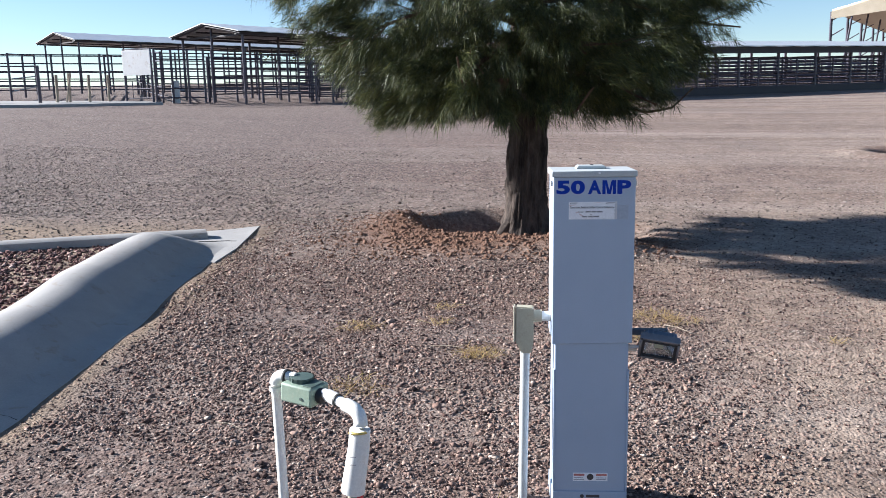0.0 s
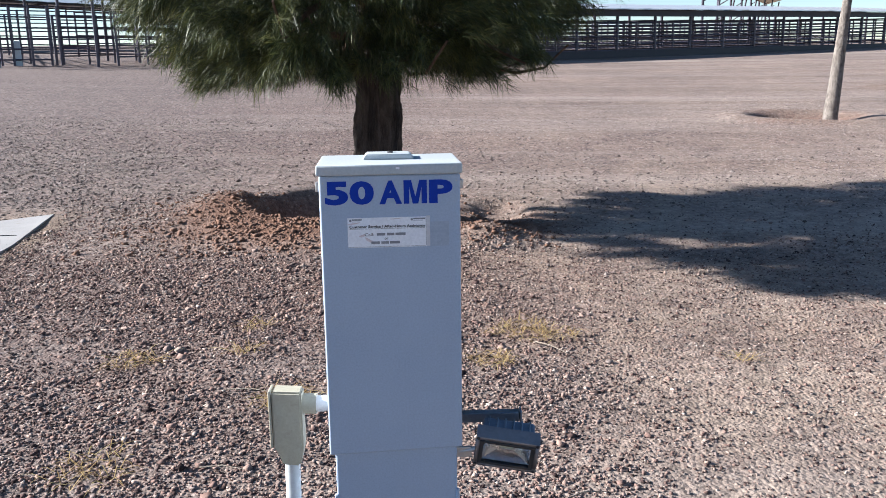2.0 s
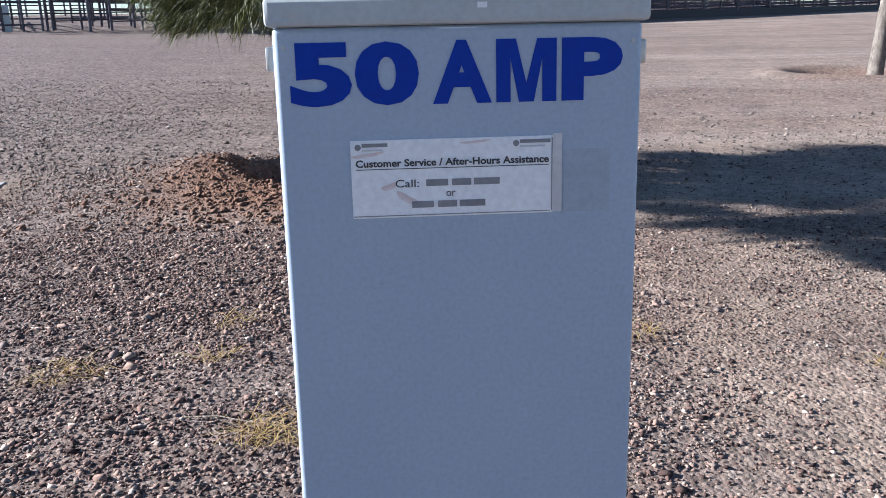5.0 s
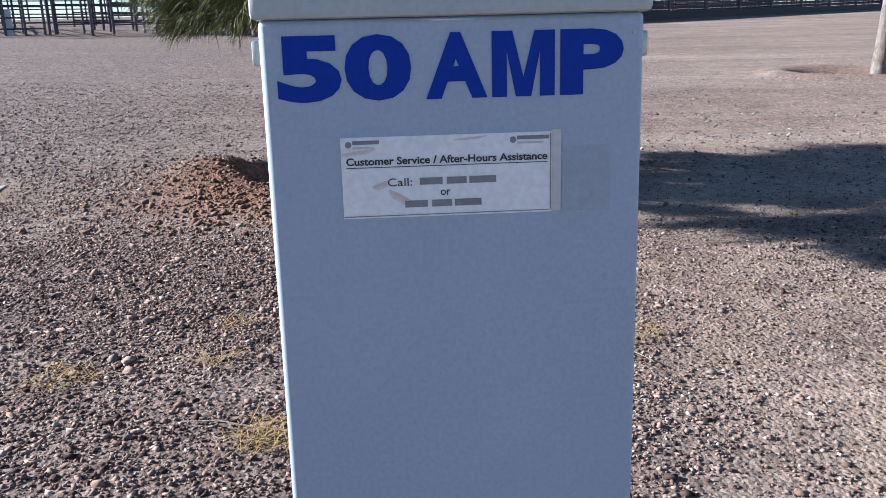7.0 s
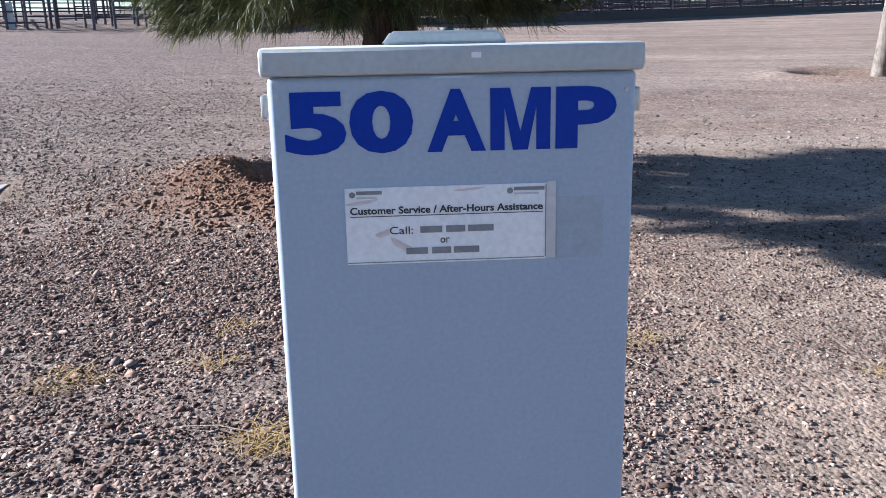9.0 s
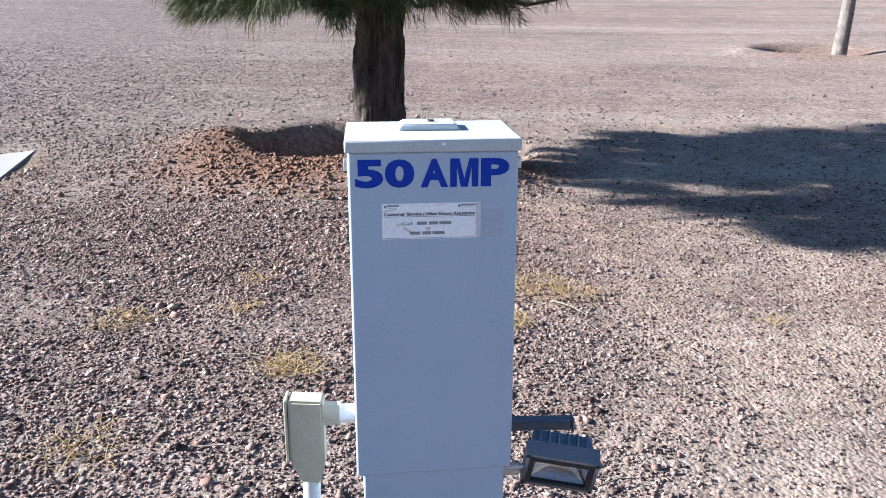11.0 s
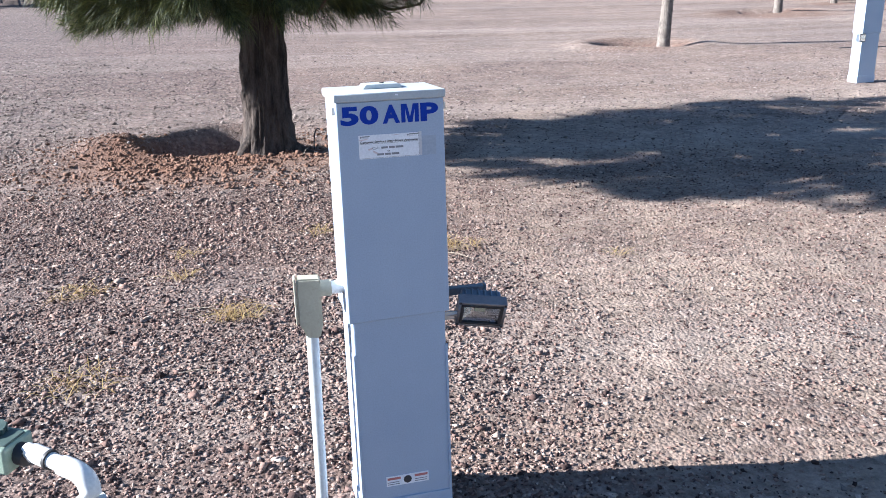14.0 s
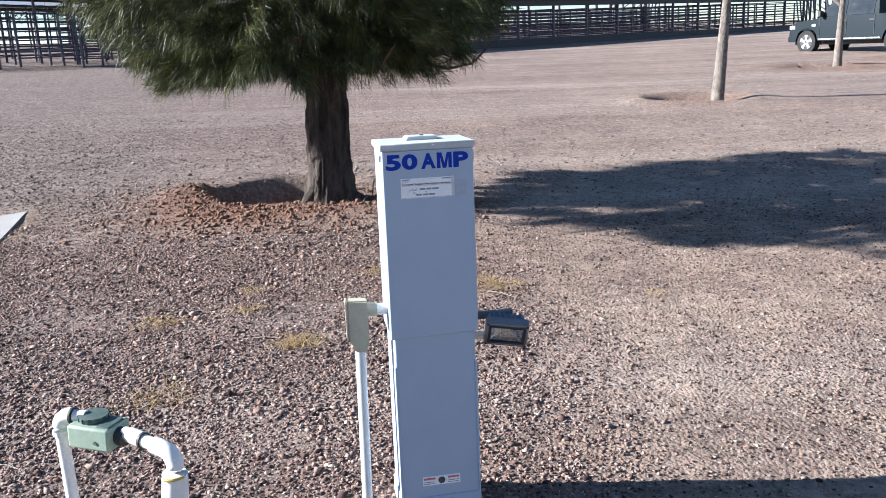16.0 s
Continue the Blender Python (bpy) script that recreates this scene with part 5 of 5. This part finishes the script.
def on_row(s, off):
    p = AX + D * s + NRM * off
    return p.x, p.y


for i in range(bays):
    s0, s1 = LEN * i / bays, LEN * (i + 1) / bays
    p, q = on_row(s0, 0.0), on_row(s1, 0.0)
    fence(*p, *q, 1.66, 9, 1.25, 0.35, 0.05, 0.034)
    p, q = on_row(s0, 4.25), on_row(s1, 4.25)
    fence(*p, *q, 1.75, 8, 1.8, 0.3, 0.05, 0.036)
    p, q = on_row(s0 + 0.05, 0.1), on_row(s0 + 0.05, 4.15)
    fence(*p, *q, 1.75, 6, 2.0, 0.4, 0.045, 0.028)
    p, q = on_row(s0, 8.5), on_row(s1, 8.5)
    fence(*p, *q, 1.75, 9, 1.6, 0.3, 0.05, 0.04)
    p, q = on_row(s0, 13.0), on_row(s1, 13.0)
    fence(*p, *q, 1.7, 7, 1.6, 0.25, 0.05, 0.036)
    p, q = on_row(s0, 17.0), on_row(s1, 17.0)
    fence(*p, *q, 1.7, 7, 1.4, 0.25, 0.05, 0.036)


# ---- arena roof far behind ----
def arena():
    ob = thing("arena_roof", 29.0, 92.0, 1.6, "large open arena roof of tan sheet on tall steel frames", "arena", rz=-27)
    W, Lg, e, rdg = 24.0, 60.0, 7.6, 10.6
    for s in (-1, 1):
        bm = bmesh.new()
        v = [bm.verts.new(p) for p in ((W / 2, 0, rdg), (W / 2 + s * W / 2, 0, e), (W / 2 + s * W / 2, Lg, e), (W / 2, Lg, rdg))]
        w = [bm.verts.new(p.co - Vector((0, 0, 0.25))) for p in v]
        bm.faces.new(v)
        bm.faces.new(w[::-1])
        for i in range(4):
            bm.faces.new((v[i], w[i], w[(i + 1) % 4], v[(i + 1) % 4]))
        part("roof_sheet", bm, TAN_SHEET, ob)
        bm = bmesh.new()
        prism(bm, [(W / 2, rdg - 0.25), (W / 2 + s * W / 2, e - 0.25), (W / 2 + s * W / 2, e - 0.9), (W / 2, e + 0.2)], -0.15, 0.0)
        part("gable_sheet", bm, TAN_SHEET, ob)
    for i in range(7):
        y = Lg * i / 6
        for x in (0.0, W):
            k = 1 if x == 0 else -1
            share("column", POST_MESH, ob, along((x, y, -1), (x, y, e - 0.2), 0.14))
            share("column", POST_MESH, ob, along((x + 0.9 * k, y, -1), (x + 2.0 * k, y, e + 0.1), 0.10))
            for j in range(5):
                z = 0.5 + j * 1.5
                share("brace", RAIL_MESH, ob, along((x, y, z), (x + k * (0.9 + 0.1 * j), y, z + 0.7), 0.06))
    for i in range(9):
        share("truss_bar", RAIL_MESH, ob, along((W * i / 9, 0, e - 0.3), (W * (i + 1) / 9, 0, e - 0.3), 0.09))


arena()


# ---- pickup ----
def pickup():
    fx, fy, rx_, ry_ = 16.43, 28.55, 17.46, 25.65
    d = Vector((rx_ - fx, ry_ - fy)).normalized()
    # axle line on the near side; the body lies beyond it
    side = Vector((-d.y, d.x))
    if side.x < 0:
        side = -side
    ang = math.degrees(math.atan2(d.y, d.x))
    z = (floor_z(fx, fy) + floor_z(rx_, ry_)) / 2
    ob = thing("pickup_truck", fx, fy, z, "dark slate blue crew cab pickup parked on the gravel", "truck", rz=ang)
    ob.matrix_basis = ob.matrix_basis @ Matrix.Diagonal((0.93, 0.93, 0.93, 1))
    # own axes: x from the front axle to the rear, y to the far side, or the near one
    s = 1 if (Vector((math.cos(radians(ang + 90)), math.sin(radians(ang + 90)))) - side).length < 1 else -1
    WB, WID, R = 3.57, 1.92, 0.405
    prof = [(-0.72, 0.40), (-0.78, 0.60), (-0.76, 0.92), (-0.66, 1.04), (-0.3, 1.12), (0.35, 1.19), (0.5, 1.22), (1.05, 1.86), (1.45, 1.93), (2.55, 1.91), (2.80, 1.80), (2.92, 1.27), (4.62, 1.25), (4.66, 0.62), (4.60, 0.5)]

    def arch(cx):
        return [(cx + (R + 0.08) * math.cos(t), max(0.42, R + (R + 0.08) * math.sin(t))) for t in [math.pi * i / 10 for i in range(11)]]

    low = arch(WB) + arch(0.0)
    bm = bmesh.new()
    n = len(prof) + len(low)
    outline = prof + low

    def inset(z):
        return 0.0 if z < 1.25 else 0.16 * (z - 1.25) / 0.65

    a = [bm.verts.new((x, s * inset(zz), zz)) for x, zz in outline]
    b = [bm.verts.new((x, s * (WID - inset(zz)), zz)) for x, zz in outline]
    bm.faces.new(a)
    bm.faces.new(b[::-1])
    for i in range(n):
        j = (i + 1) % n
        bm.faces.new((a[j], a[i], b[i], b[j]))
    bmesh.ops.triangulate(bm, faces=bm.faces)
    body = part("body", bm, TRUCK_PAINT, ob)

    def flat(name, pts, mat, y, parent=body, thick=0.012, label=""):
        bm = bmesh.new()
        p = [bm.verts.new((x, s * (y + inset(zz)), zz)) for x, zz in pts]
        q = [bm.verts.new((x, s * (y - thick + inset(zz)), zz)) for x, zz in pts]
        bm.faces.new(p)
        bm.faces.new(q[::-1])
        for i in range(len(p)):
            j = (i + 1) % len(p)
            bm.faces.new((p[i], p[j], q[j], q[i]))
        return part(name, bm, mat, parent, label)

    flat("side_window", [(0.62, 1.27), (1.12, 1.80), (1.62, 1.84), (1.62, 1.27)], TINT, -0.002, label="tinted side window")
    flat("side_window", [(1.72, 1.27), (1.72, 1.84), (2.48, 1.82), (2.70, 1.70), (2.72, 1.27)], TINT, -0.002, label="tinted side window")
    flat("sill_strip", [(0.52, 0.45), (3.02, 0.45), (3.02, 0.50), (0.52, 0.50)], CHROME, -0.004, label="bright sill strip")
    flat("badge", [(0.22, 0.93), (0.40, 0.93), (0.40, 1.02), (0.22, 1.02)], CHROME, -0.004)
    for x in (1.50, 2.58):
        flat("door_handle", [(x, 1.06), (x + 0.18, 1.06), (x + 0.18, 1.11), (x, 1.11)], BLACK, -0.01)
    for x in (0.55, 1.66, 2.76):
        flat("door_gap", [(x, 0.52), (x + 0.012, 0.52), (x + 0.012, 1.24), (x, 1.24)], BLACK, -0.003)
    part("tail_lamp", block(4.52, 4.67, *sorted((s * -0.008, s * 0.16)), 0.85, 1.20, bevel=0.01), TAIL_RED, ob, "red tail lamp")
    part("head_lamp", block(-0.785, -0.52, *sorted((s * -0.008, s * 0.35)), 0.84, 0.99, bevel=0.02), CHROME, ob, "clear headlamp")
    part("front_bumper", block(-0.86, -0.60, *sorted((0.02 * s, s * (WID - 0.02))), 0.40, 0.60, bevel=0.04), TRUCK_PAINT, ob)
    part("rear_bumper", block(4.60, 4.80, *sorted((0.02 * s, s * (WID - 0.02))), 0.48, 0.68, bevel=0.03), CHROME, ob)
    part("underbody", block(-0.7, 4.4, *sorted((0.25 * s, s * (WID - 0.25))), 0.28, 0.50), BLACK, ob)
    part("mirror", block(0.62, 0.74, *sorted((-0.22 * s, -0.03 * s)), 1.26, 1.46, bevel=0.02), BLACK, ob)
    for cx in (0.0, WB):
        for near in (True, False):
            y0, y1 = (0.0, 0.26) if near else (WID - 0.26, WID)
            bm = bmesh.new()
            tube(bm, [(cx, s * y0, R - 0.02), (cx, s * (y0 + 0.03), R - 0.02), (cx, s * (y1 - 0.03), R - 0.02), (cx, s * y1, R - 0.02)], R, 28)
            tyre = part("tyre", bm, TYRE, ob, "black tyre")
            yf = y0 - 0.004 if near else y1 + 0.004
            rim = part("rim", tube(bmesh.new(), [(cx, s * yf, R - 0.02), (cx, s * (yf + (0.03 if near else -0.03)), R - 0.02)], 0.27, 24), BLACK, tyre)
            for i in range(5):
                t = 2 * math.pi * i / 5 + 0.3
                bm = bmesh.new()
                yy = yf - (0.012 if near else -0.012)
                c, q = math.cos(t), math.sin(t)
                pts = [(-0.035, 0.03), (0.035, 0.03), (0.075, 0.262), (-0.075, 0.262)]
                vs = [bm.verts.new((cx + u * -q + w * c, s * yy, R - 0.02 + u * c + w * q)) for u, w in pts]
                ws = [bm.verts.new((cx + u * -q + w * c, s * (yy + (0.012 if near else -0.012)), R - 0.02 + u * c + w * q)) for u, w in pts]
                bm.faces.new(vs)
                bm.faces.new(ws[::-1])
                for k in range(4):
                    bm.faces.new((vs[k], ws[k], ws[(k + 1) % 4], vs[(k + 1) % 4]))
                part("spoke", bm, CHROME, tyre, "alloy spoke")


pickup()


# ---- dry grass and sticks ----
def grass_tuft(x, y, r, blades, h, seed, flat=0.72):
    g = np.random.default_rng(seed)
    z = floor_z(x, y)
    a = g.uniform(0, 6.28, blades)
    rr = r * np.sqrt(g.uniform(0, 1, blades))
    p0 = np.stack([rr * np.cos(a), rr * np.sin(a), np.full(blades, 0.0)], 1)
    b = g.uniform(0, 6.28, blades)
    ln = h * g.uniform(0.4, 1.1, blades)
    up = g.uniform(0.15, 1.0, blades) * (1 - flat)
    d = np.stack([np.cos(b), np.sin(b), up], 1)
    d /= np.linalg.norm(d, axis=1, keepdims=True)
    mid = p0 + d * ln[:, None] * 0.55 + np.array([0, 0, 0.012])
    tip = p0 + d * ln[:, None] + np.array([0, 0, -0.004])
    tip[:, 2] = np.maximum(tip[:, 2], 0.006)
    s = np.stack([-np.sin(b), np.cos(b), np.zeros(blades)], 1) * 0.0013
    V = np.stack([p0 + s, p0 - s, mid + s, mid - s, tip], 1).reshape(-1, 3)
    F = (np.array([[0, 1, 2], [1, 3, 2], [2, 3, 4]])[None] + (np.arange(blades) * 5)[:, None, None]).reshape(-1, 3)
    ob = new("grass_tuft", raw_mesh("grass_tuft", V, F, STRAW))
    ob.matrix_basis = pose(x, y, z + 0.004)
    tagged(ob, "dry straw-coloured grass tuft among the gravel", "grass", "dry grass tufts")


TUFTS = [(-0.10, 4.45, 0.11, 120), (-0.83, 4.87, 0.10, 80), (-0.38, 5.31, 0.06, 30), (0.93, 5.27, 0.15, 130), (1.08, 5.18, 0.10, 70), (0.75, 4.86, 0.09, 80), (-0.65, 3.88, 0.13, 70), (0.15, 2.78, 0.09, 80), (-0.36, 4.95, 0.06, 30), (0.35, 5.6, 0.07, 40), (1.9, 4.9, 0.06, 25)]
for i, (x, y, r, n_) in enumerate(TUFTS):
    grass_tuft(x, y, r, n_, 0.13, 30 + i)
for i, (x, y, ln, a) in enumerate(((-1.16, 3.42, 0.18, -30), (-0.36, 4.53, 0.22, -14), (0.97, 5.08, 0.22, -55), (-0.75, 4.2, 0.15, 60), (0.9, 3.7, 0.14, 15), (-0.3, 3.9, 0.16, -10), (1.9, 3.6, 0.18, 30), (0.35, 7.35, 0.25, 80))):
    z = floor_z(x, y) + 0.016
    c, s = math.cos(radians(a)), math.sin(radians(a))
    tube_pts = [(0, 0, 0), (c * ln * 0.5, s * ln * 0.5 + 0.01, 0.008), (c * ln, s * ln, 0.002)]
    solo("dry_stick", tube(bmesh.new(), tube_pts, 0.003, 5, r_end=0.0015), WOOD, "thin pale dry stick on the gravel", "stick", group="dry sticks", m=pose(x, y, z))
solo("drip_stake", tube(bmesh.new(), bend((0, 0, -0.05), (0, 0, 0.22), (0.06, 0, 0.16), 5), 0.006, 6), BLACK, "thin black drip stake by the pine", "stake", m=pose(0.45, 7.75, floor_z(0.45, 7.75)))
